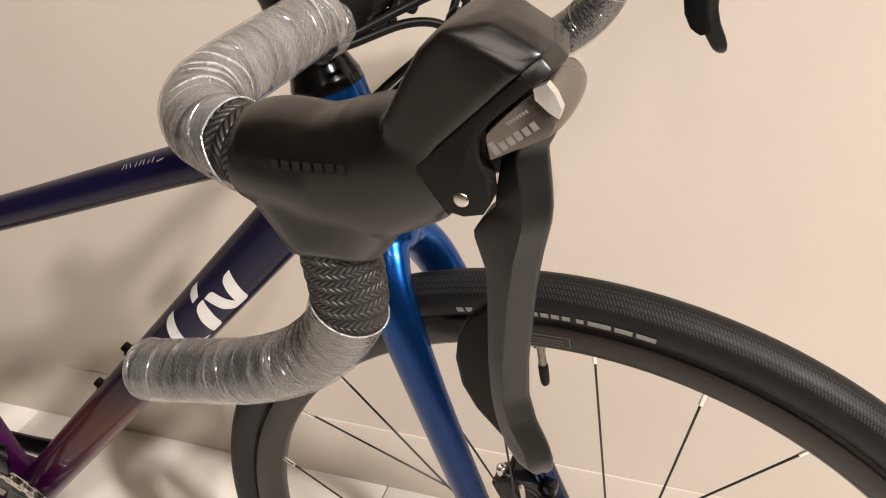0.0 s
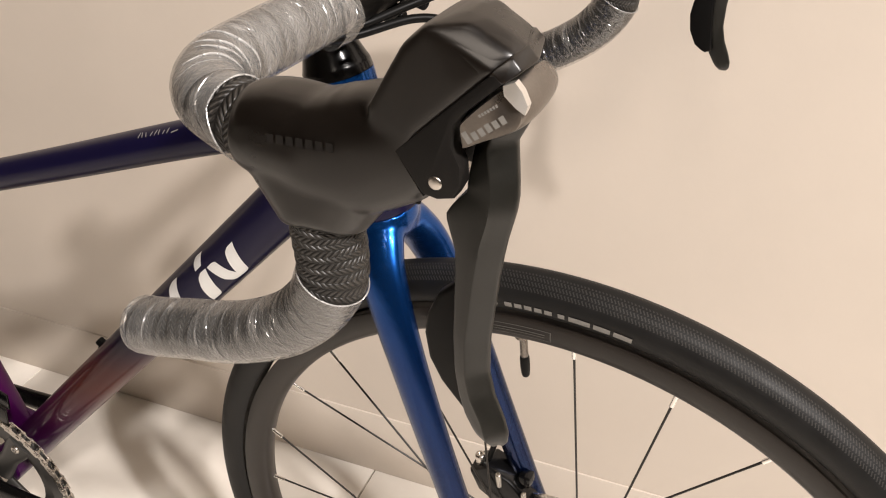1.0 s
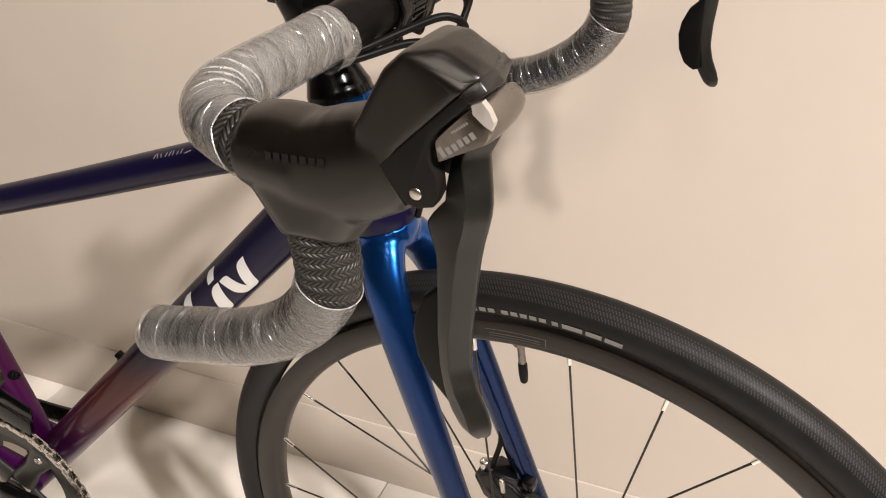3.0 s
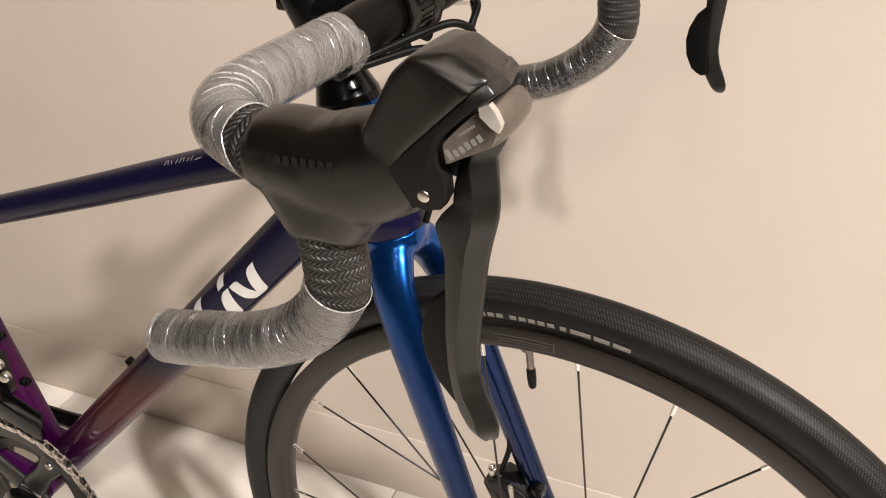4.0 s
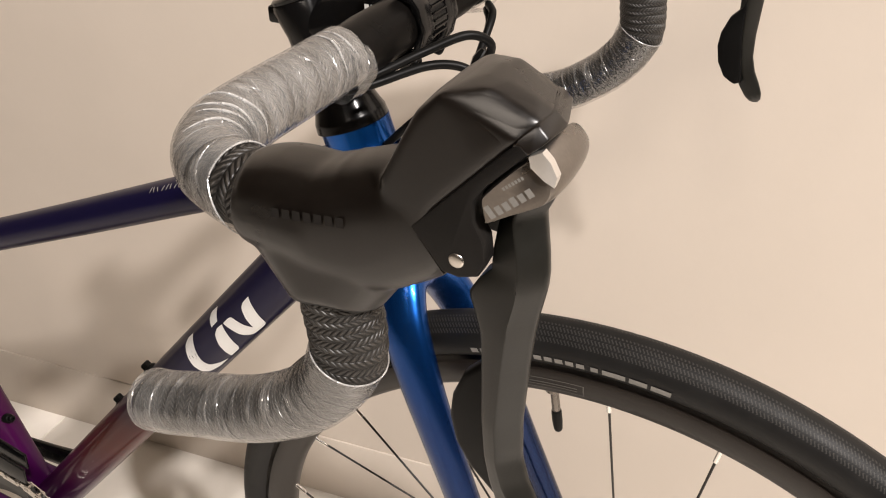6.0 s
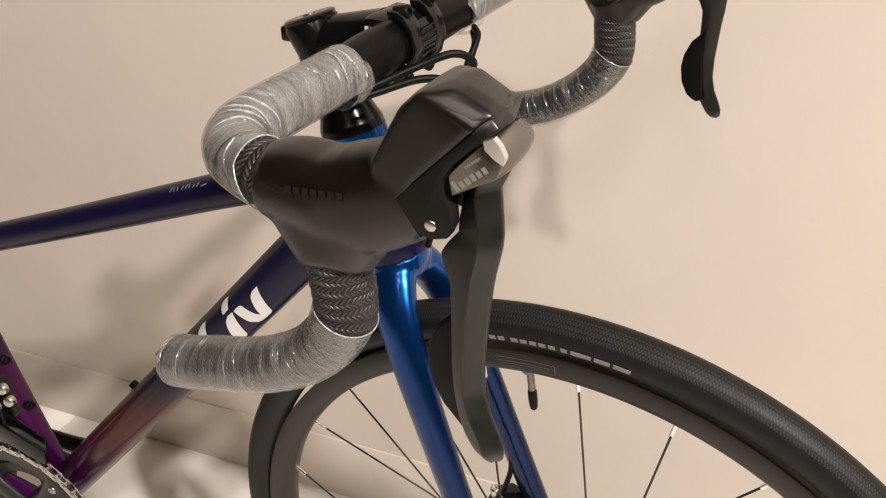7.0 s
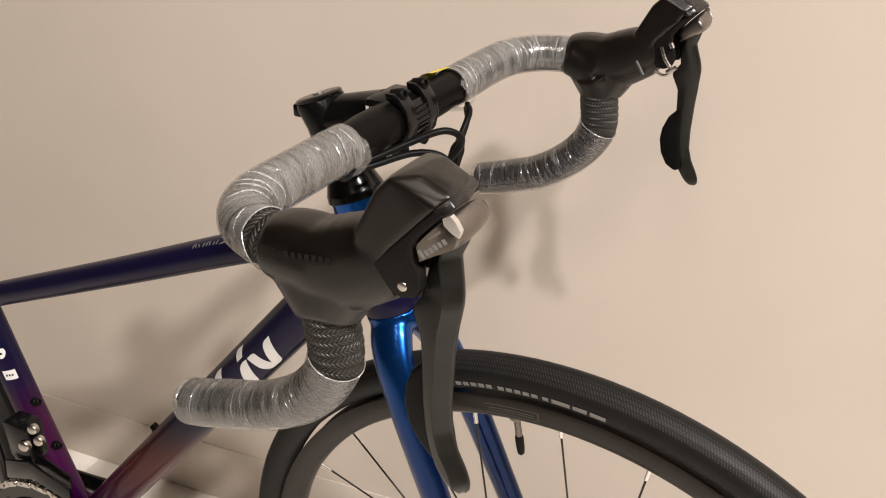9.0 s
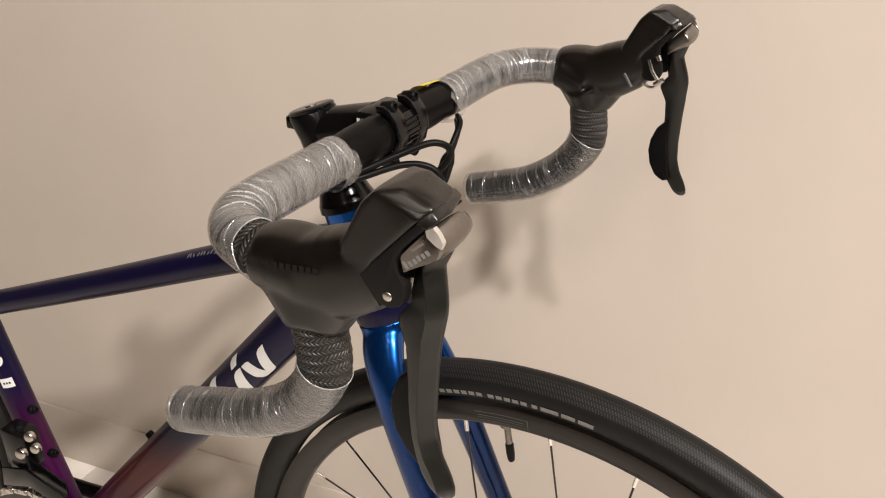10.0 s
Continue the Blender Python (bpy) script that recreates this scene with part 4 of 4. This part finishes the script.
    cut = [(0.902, 0.0200, 0.0060, -0.0010), (0.896, 0.0176, 0.0030, -0.0015), (0.890, 0.0150, 0.0026, -0.0025), (0.882, 0.0166, 0.0020, -0.0040), (0.8774, 0.0176, 0.0016, -0.0050), (0.8716, 0.0184, 0.0018, -0.0060), (0.8665, 0.0184, -0.0026, -0.0068),
           (0.8616, 0.0176, -0.0050, -0.0072), (0.8557, 0.0166, -0.0030, -0.0078), (0.8485, 0.0158, -0.0006, -0.0085), (0.838, 0.0150, 0.0000, -0.0090), (0.812, 0.0140, 0.0008, -0.0105), (0.796, 0.0148, 0.0022, -0.0110),
           (0.785, 0.0180, 0.0046, -0.0115), (0.775, 0.0230, 0.0080, -0.0120), (0.769, 0.0252, 0.0118, -0.0125), (0.7645, 0.0256, 0.0150, -0.0125), (0.7620, 0.0240, 0.0180, -0.0125)]
    shift = 0.0 if s == 1 else 0.0045
    zs = [c[0] for c in cut][::-1]
    prev = None
    for k in range(61):
        z = zs[-1] + (zs[0] - zs[-1]) * k / 60
        xf, xb, off = (float(np.interp(z, zs, [c[i] for c in cut][::-1])) for i in (1, 2, 3))
        thick = float(np.interp(z, (0.762, 0.766, 0.778, 0.85, 0.90), (0.0022, 0.0052, 0.0056, 0.0066, 0.0074)))
        xr = xf - min(0.0072, 0.55 * (xf - xb))
        # flat outer face, a ridge, a slanting front face, rounded nose
        section = [(xb, -0.45), (xb, 0.50), (xb + 0.0012, 0.72), (xr - 0.0010, 0.98), (xr + 0.0004, 0.96), (xf - 0.0020, 0.30), (xf, -0.05), (xf - 0.0010, -0.55), (xr, -0.95), (xb + 0.0012, -0.70)]
        dx = shift * min(1.0, max(0.0, 0.9 - z) / 0.05)
        ring = [b.verts.new((p.x + dx, yc + off * s + out * thick * p.y, z)) for p in curve_points([(x, o, 0) for x, o in section + section[:1]], 3)[:-1]]
        if prev:
            n = len(ring)
            for j in range(n):
                b.faces.new((prev[j], prev[(j + 1) % n], ring[(j + 1) % n], ring[j]))
        else:
            b.faces.new(ring)
        prev = ring
    b.faces.new(prev)
    part("brake_blade", b, BLADE, unit, "dark grey curved brake blade", 70.0)
    b = bmesh.new()
    dx = -0.003 if s == 1 else 0.005
    slab(b, [(0.009, 0.838), (0.0020 + dx, 0.832), (-0.0055 + dx, 0.8240), (-0.0098 + dx, 0.8130), (-0.0108 + dx, 0.8030), (-0.0085 + dx, 0.7910), (-0.0030 + dx, 0.7810), *LOW_EDGE[s], (0.014, 0.784), (0.010, 0.81)],
         *sorted((yc - 0.0095 * s, yc - 0.0025 * s)), 0.0022, 3)
    part("shift_paddle", b, PLASTIC, unit, "black shift paddle behind the blade")
    return unit


lever_unit(1)
lever_unit(-1)

# fork
b = bmesh.new()
C0 = HEAD_LOW - AXIS * 0.006
tube(b, curve_points([C0, C0 - AXIS * 0.010, C0 - AXIS * 0.020], 6), [0.0258, 0.0250, 0.0200], [0.0258, 0.0245, 0.0190], 36)
for s in (-1, 1):
    tube(b, curve_points([C0 - AXIS * 0.006 + Vector((0.0, 0.006 * s, 0)), (-0.1465, 0.0215 * s, 0.6800), (-0.1340, 0.0335 * s, 0.6550), (-0.1100, 0.0425 * s, 0.5980), (-0.0740, 0.0480 * s, 0.5050), (-0.0360, 0.0515 * s, 0.4100), (-0.0080, 0.0535 * s, 0.3480)], 10),
         [0.015, 0.0134, 0.0118, 0.0106, 0.0096, 0.0090, 0.0080], [0.020, 0.0198, 0.0180, 0.0150, 0.0130, 0.0116, 0.0100], 28)
fork = part("fork", b, BLUE, bike, "bright blue carbon fork deepening to navy", 50.0)
mod = fork.modifiers.new("weld", "REMESH")
mod.mode, mod.voxel_size, mod.use_smooth_shade = "VOXEL", 0.0018, True
mod = fork.modifiers.new("ease", "SMOOTH")
mod.factor, mod.iterations = 0.5, 10
turned(fork)
for s in (-1, 1):
    b = bmesh.new()
    slab(b, [(-0.020, 0.362), (0.004, 0.362), (0.013, 0.350), (0.013, 0.336), (0.0, 0.328), (-0.012, 0.334)], *sorted((0.0500 * s, 0.0575 * s)), 0.0015)
    part("dropout", b, BLUE, fork)

# wheels
TYRE_R, TYRE_MID = 0.3435, 0.3275


def tyre_profile():
    pts = []
    for i in range(28):
        a = math.radians(-142 + 284 * i / 27)
        pts.append((TYRE_MID + 0.0160 * math.cos(a), 0.0158 * math.sin(a)))
    return pts + [(0.3165, 0.0085), (0.3165, -0.0085)]


def wheel(name, centre, phase, label, front):
    b = bmesh.new()
    prof = [(0.3105, 0.0118), (0.3080, 0.0126), (0.3000, 0.0124), (0.2925, 0.0100), (0.2885, 0.0060), (0.2872, 0.0), (0.2885, -0.0060), (0.2925, -0.0100), (0.3000, -0.0124), (0.3080, -0.0126), (0.3105, -0.0118), (0.3105, -0.0090), (0.3060, -0.0085), (0.3060, 0.0085), (0.3105, 0.0090)]
    spin(b, prof, 160)
    rim = part(name, b, RIM, bike, label, 50.0)
    b = bmesh.new()
    spin(b, tyre_profile(), 200, mid=0.03955)
    part("tyre", b, TYRE, rim, "black road tyre with a fine chevron tread", 60.0)
    # spokes on one mesh, laced two-cross to both flanges
    spoke_mesh = {}
    for side in (-1, 1):
        for cross in (-1, 1):
            h = radians(62.0 * cross)
            a0, a1 = Vector((0.027 * math.sin(h), 0.028 * side, 0.027 * math.cos(h))), Vector((0, 0.0015 * side, 0.2880))
            d = (a1 - a0).normalized()
            b = bmesh.new()
            tube(b, [a0, a0.lerp(a1, 0.1), a0.lerp(a1, 0.9), a1 - d * 0.008], [0.0010, 0.0009, 0.0009, 0.0010], None, 8, Vector((1, 0, 0)))
            sp = part("spoke", b, SPOKE, rim)
            b = bmesh.new()
            tube(b, [a1 - d * 0.0125, a1 - d * 0.012, a1 - d * 0.003, a1 + d * 0.002], [0.0012, 0.0018, 0.0018, 0.0020], None, 10, Vector((1, 0, 0)))
            nip = part("nipple", b, CHROME, sp, "bright nipple")
            spoke_mesh[side, cross] = (sp, nip)
    lacing = [(1, 1), (-1, 1), (1, -1), (-1, -1)]
    for k in range(24):
        sp, nip = spoke_mesh[lacing[k % 4]]
        m = Matrix.Rotation(radians(phase + 15.0 * k), 4, "Y")
        if k < 4:
            sp.matrix_basis = m
        else:
            o = new("spoke", sp.data)
            o.parent, o.matrix_basis = rim, m
            q = new("nipple", nip.data)
            q.parent = o
            tagged(q, "bright nipple")
    b = bmesh.new()
    tube(b, [(0, y, 0) for y in (-0.047, -0.036, -0.034, -0.026, -0.024, 0.0, 0.024, 0.026, 0.034, 0.036, 0.047)], [0.009, 0.010, 0.029, 0.029, 0.012, 0.011, 0.012, 0.029, 0.029, 0.012, 0.009], None, 32, Vector((0, 0, 1)))
    part("hub", b, GLOSS, rim)
    b = bmesh.new()
    rot = [(0.080, 0.0395), (0.080, 0.0413), (0.066, 0.0413), (0.066, 0.0395)]
    spin(b, rot, 90)
    for k in range(6):
        a = 2 * math.pi * k / 6
        tube(b, [(0.026 * math.sin(a), 0.0404, 0.026 * math.cos(a)), (0.068 * math.sin(a + 0.5), 0.0404, 0.068 * math.cos(a + 0.5))], 0.0009, 0.005, 8)
    part("brake_disc", b, STEEL, rim, "steel brake disc")
    rim.matrix_basis = Matrix.Translation(centre)
    return rim


front = turned(wheel("front_wheel", (0, 0, 0.3435), -1.1, "dark rim with black spokes and road tyre", True))
wheel("rear_wheel", REAR, 5.0, "dark rear rim with black road tyre", False)

# valve, rim sticker and tyre print on the front wheel
b = bmesh.new()
va = radians(-8.5)


def on_wheel(r, a, y):
    return Vector((r * math.sin(a), y, r * math.cos(a)))


tube(b, [on_wheel(r, va, 0) for r in (0.2890, 0.2862, 0.2850, 0.2848)], [0.0062, 0.0062, 0.0050, 0.003], None, 20)
tube(b, [on_wheel(r, va, 0) for r in (0.2860, 0.2660)], 0.0029, None, 16)
valve = part("valve", b, PLATE, front, "bright valve stem with its nut")
b = bmesh.new()
tube(b, curve_points([on_wheel(r, va, 0) for r in (0.2680, 0.2660, 0.2580, 0.2510, 0.2490)], 3), [0.0033, 0.0036, 0.0036, 0.0030, 0.0016], None, 18)
part("valve_cap", b, PLASTIC, valve, "black plastic valve cap")


def side_strip(bm, a0, a1, r0, r1, place, steps=None):
    """A piece of a ring, laid on the wheel's right side."""
    n = steps or max(2, int(abs(a1 - a0) / 0.02))
    rows = []
    for i in range(n + 1):
        a = a0 + (a1 - a0) * i / n
        rows.append([bm.verts.new(place(r0 + (r1 - r0) * k / 2, a)) for k in range(3)])
    for p, q in zip(rows, rows[1:]):
        for k in range(2):
            bm.faces.new((p[k], q[k], q[k + 1], p[k + 1]))


def on_tyre(r, a):
    y = -0.0158 * math.sqrt(max(0.0, 1 - ((r - TYRE_MID) / 0.0160) ** 2)) - 0.0005
    return on_wheel(r, a, y)


def on_rim(r, a):
    return on_wheel(r, a, float(np.interp(r, (0.2885, 0.2925, 0.300, 0.308), (-0.0060, -0.0100, -0.0124, -0.0126))) - 0.0004)


tyre_ob = [c for c in front.children if c.name.startswith("tyre")][0]
deg = radians(1)
b = bmesh.new()
for a0, along, count in ((-17.4, 7.4, 6), (-9.4, 6.3, 5), (-2.7, 1.1, 1)):
    for i in range(count):
        side_strip(b, (a0 + along * i / count) * deg, (a0 + along * (i + 0.74) / count) * deg, 0.3214, 0.3256, on_tyre)
for a0, a1 in ((-1.4, 1.2), (1.6, 3.6), (4.0, 6.2)):
    side_strip(b, a0 * deg, a1 * deg, 0.3212, 0.3258, on_tyre)
islands("tyre_print", b, TYREPRINT, tyre_ob, "pale printed bar")
b = bmesh.new()
for r0, r1, a0, a1 in ((0.3046, 0.3052, -12.5, -3.6), (0.2958, 0.2964, -12.5, -3.6), (0.2958, 0.3052, -3.7, -3.55), (0.2990, 0.2998, -12.0, -4.4), (0.3012, 0.3020, -12.0, -4.4)):
    side_strip(b, a0 * deg, a1 * deg, r0, r1, on_rim, 8)
islands("rim_print", b, RIMPRINT, front, "thin grey printed line")

# brake caliper and hose on the fork's left leg
b = bmesh.new()
slab(b, [(-0.088, 0.428), (-0.072, 0.440), (-0.050, 0.434), (-0.030, 0.417), (-0.018, 0.396), (-0.024, 0.384), (-0.046, 0.390), (-0.078, 0.408)], 0.028, 0.056, 0.004, 2)
box(b, (-0.046, 0.034, 0.424), (-0.032, 0.050, 0.438), 0.005)
caliper = turned(part("brake_caliper", b, GLOSS, bike, "black disc brake caliper"))
for p in ((-0.080, 0.0415, 0.418, 0.0046), (-0.058, 0.031, 0.414, 0.0026), (-0.034, 0.033, 0.400, 0.0024)):
    b = bmesh.new()
    pin(b, (p[0], p[1] - 0.002, p[2] + 0.010), (p[0] - 0.002, p[1] - 0.004, p[2] + 0.026), p[3], 14, 0.002)
    part("bolt", b, STEEL, caliper)
b = bmesh.new()
tube(b, curve_points([(-0.078, 0.040, 0.424), (-0.073, 0.040, 0.446), (-0.069, 0.042, 0.478), (-0.080, 0.044, 0.515), (-0.100, 0.046, 0.560)], 10), 0.0025, None, 12, Vector((0, 1, 0)))
turned(part("brake_hose", b, PLASTIC, bike, "black hydraulic hose down the fork"))

# cables round the stem
cables = [
    [(-0.152, -0.076, 0.852), (-0.139, -0.056, 0.851), (-0.118, -0.031, 0.860), (-0.101, -0.014, 0.866), (-0.092, -0.004, 0.859), (-0.099, 0.000, 0.845), (-0.116, 0.002, 0.828), (-0.140, 0.000, 0.806), (-0.160, -0.006, 0.786)],
    [(-0.152, -0.076, 0.847), (-0.138, -0.056, 0.847), (-0.116, -0.033, 0.853), (-0.100, -0.022, 0.851), (-0.092, -0.018, 0.841), (-0.094, -0.016, 0.822), (-0.104, -0.008, 0.790), (-0.118, 0.000, 0.750), (-0.128, 0.000, 0.712)],
    [(-0.132, 0.082, 0.852), (-0.122, 0.066, 0.851), (-0.121, 0.050, 0.838), (-0.121, 0.032, 0.824), (-0.130, 0.016, 0.810), (-0.148, 0.010, 0.790), (-0.166, 0.012, 0.775)],
    [(-0.134, 0.084, 0.848), (-0.126, 0.070, 0.843), (-0.126, 0.054, 0.825), (-0.126, 0.038, 0.808), (-0.138, 0.026, 0.786), (-0.160, 0.022, 0.760), (-0.190, 0.020, 0.735)],
]
for pts in cables:
    b = bmesh.new()
    tube(b, curve_points(pts, 10), 0.0025, None, 14, Vector((0, 0, 1)))
    turned(part("cable", b, PLASTIC, bike, "black cable housing looping below the stem", 60.0))
b = bmesh.new()
tube(b, curve_points([(-0.110, 0.030, 0.842), (-0.112, 0.028, 0.836), (-0.115, 0.024, 0.822), (-0.117, 0.022, 0.816)], 4), [0.0032, 0.0058, 0.0058, 0.0032], None, 8)
turned(part("cable_adjuster", b, PLASTIC, bike, "black barrel adjuster"))
b = bmesh.new()
box(b, (-0.168, -0.0255, 0.772), (-0.150, -0.012, 0.786), 0.003)
part("cable_port", b, PLASTIC, bike, "black cable port on the head tube")
b = bmesh.new()
rows = []
for i in range(7):
    row = []
    for a in (-0.62, -0.46, -0.30):
        row.append(b.verts.new(HEAD_TOP - AXIS * (0.006 + 0.004 * i) + Vector((math.cos(a - 0.2 * math.sin(i)), math.sin(a - 0.2 * math.sin(i)), 0)) * 0.0232))
    rows.append(row)
for r0, r1 in zip(rows, rows[1:]):
    for k in range(2):
        b.faces.new((r0[k], r0[k + 1], r1[k + 1], r1[k]))
part("decal", b, DECAL, head_tube, "narrow white decal", recalc=False)

# cranks, chainring, chain and front derailleur
RING_C = BB + Vector((0, -0.045, 0))
b = bmesh.new()
teeth = []
for k in range(200):
    a = 2 * math.pi * k / 200
    teeth.append((0.0985 + (0.0035 if k % 4 in (0, 1) else 0.0), a))
out_v = [[b.verts.new(RING_C + Vector((r * math.sin(a), y, r * math.cos(a)))) for r, a in teeth] for y in (-0.0018, 0.0018)]
inn_v = [[b.verts.new(RING_C + Vector((0.082 * math.sin(a), y, 0.082 * math.cos(a)))) for r, a in teeth] for y in (-0.0018, 0.0018)]
for k in range(200):
    j = (k + 1) % 200
    b.faces.new((out_v[0][k], out_v[0][j], inn_v[0][j], inn_v[0][k]))
    b.faces.new((out_v[1][k], inn_v[1][k], inn_v[1][j], out_v[1][j]))
    b.faces.new((out_v[0][k], out_v[1][k], out_v[1][j], out_v[0][j]))
    b.faces.new((inn_v[0][k], inn_v[0][j], inn_v[1][j], inn_v[1][k]))
for k in range(4):
    a = radians(38 + 90 * k)
    u = Vector((math.sin(a), 0, math.cos(a)))
    tube(b, curve_points([RING_C + u * 0.014, RING_C + u * 0.05, RING_C + u * 0.088], 5), [0.006, 0.0055, 0.004], [0.016, 0.011, 0.017], 16)
ring = part("chainring", b, CRANK, bike, "black outer chainring with four arms")
for k in range(4):
    a = radians(38 + 90 * k)
    b = bmesh.new()
    p = RING_C + Vector((math.sin(a) * 0.080, 0, math.cos(a) * 0.080))
    pin(b, p, p - Vector((0, 0.006, 0)), 0.005, 16, 0.002)
    part("bolt", b, STEEL, ring)
b = bmesh.new()
spin(b, [(0.070, -0.0015), (0.070, 0.0015), (0.058, 0.0015), (0.058, -0.0015)], 100, BB + Vector((0, -0.036, 0)))
part("inner_chainring", b, CRANK, ring)
for y, s in ((-0.062, 1), (0.062, -1)):
    b = bmesh.new()
    c0 = BB + Vector((0, y, 0))
    tip = c0 + Vector((0.170 * s, -0.010 if s > 0 else 0.010, 0.018 * s))
    tube(b, curve_points([c0 - (tip - c0) * 0.08, c0, c0.lerp(tip, 0.3), c0.lerp(tip, 0.8), tip, tip + (tip - c0) * 0.06], 6), [0.004, 0.009, 0.0075, 0.0065, 0.0065, 0.003], [0.012, 0.0185, 0.0145, 0.0125, 0.0130, 0.006], 24)
    part("crank_arm", b, GLOSS, bike, "glossy black crank arm")
b = bmesh.new()
pitch = 0.0127
for k in range(26):
    a = -0.65 + k * pitch / 0.1015
    a2 = a + pitch / 0.1015
    p, q = (RING_C + Vector((0.1015 * math.sin(w), 0, 0.1015 * math.cos(w))) for w in (a, a2))
    d = (q - p).normalized()
    nrm = Vector((-d.z, 0, d.x))
    wide = 0.0040 if k % 2 else 0.0028
    for y in (-wide, wide - 0.001):
        loop = []
        for w in range(12):
            t = 2 * math.pi * w / 12
            side = 0.5 + 0.5 * math.copysign(1, math.cos(t))
            rad = 0.0042 * (0.72 if abs(math.sin(t)) > 0.98 else 1)
            loop.append((p.lerp(q, side) + d * (math.cos(t) * rad) + nrm * (math.sin(t) * rad)))
        lo = [b.verts.new(v + Vector((0, y, 0))) for v in loop]
        hi = [b.verts.new(v + Vector((0, y + 0.001, 0))) for v in loop]
        b.faces.new(lo)
        b.faces.new(list(reversed(hi)))
        for w in range(12):
            b.faces.new((lo[(w + 1) % 12], lo[w], hi[w], hi[(w + 1) % 12]))
    tube(b, [p + Vector((0, -0.0046, 0)), p + Vector((0, 0.0046, 0))], 0.0021, None, 8, Vector((1, 0, 0)))
part("chain", b, STEEL, bike, "bright steel chain on the chainring", 35.0)
b = bmesh.new()
FD = Vector((-0.605, -0.036, 0.432))
box(b, FD + Vector((-0.030, -0.012, -0.030)), FD + Vector((0.004, 0.014, 0.022)), 0.004)
slab(b, [(-0.640, 0.400), (-0.600, 0.412), (-0.545, 0.392), (-0.548, 0.372), (-0.600, 0.386), (-0.645, 0.372)], -0.053, -0.050, 0.0008)
slab(b, [(-0.640, 0.400), (-0.600, 0.412), (-0.555, 0.396), (-0.558, 0.376), (-0.600, 0.386), (-0.645, 0.372)], -0.040, -0.037, 0.0008)
fd = part("front_derailleur", b, GLOSS, bike, "black front derailleur with bright bolts")
for x, y, z, r in ((-0.583, -0.052, 0.461, 0.006), (-0.578, -0.052, 0.4465, 0.006), (-0.605, -0.052, 0.430, 0.0070)):
    b = bmesh.new()
    pin(b, (x, y + 0.006, z), (x + 0.001, y, z + 0.001), r, 16)
    part("bolt", b, STEEL, fd)

# floor tiles, each its own piece
b = bmesh.new()
box(b, (0.0012, 0.0012, -0.02), (0.6238, 0.6238, 0.0), 0.0012)
piece = part("tile", b, TILE, floor)
first = True
for i in range(-5, 6):
    for j in range(-6, 1):
        ob = piece if first else new("tile", piece.data)
        first = False
        ob.parent = floor
        ob.location = (-0.328 + 0.625 * i, 0.02 + 0.625 * j, 0)
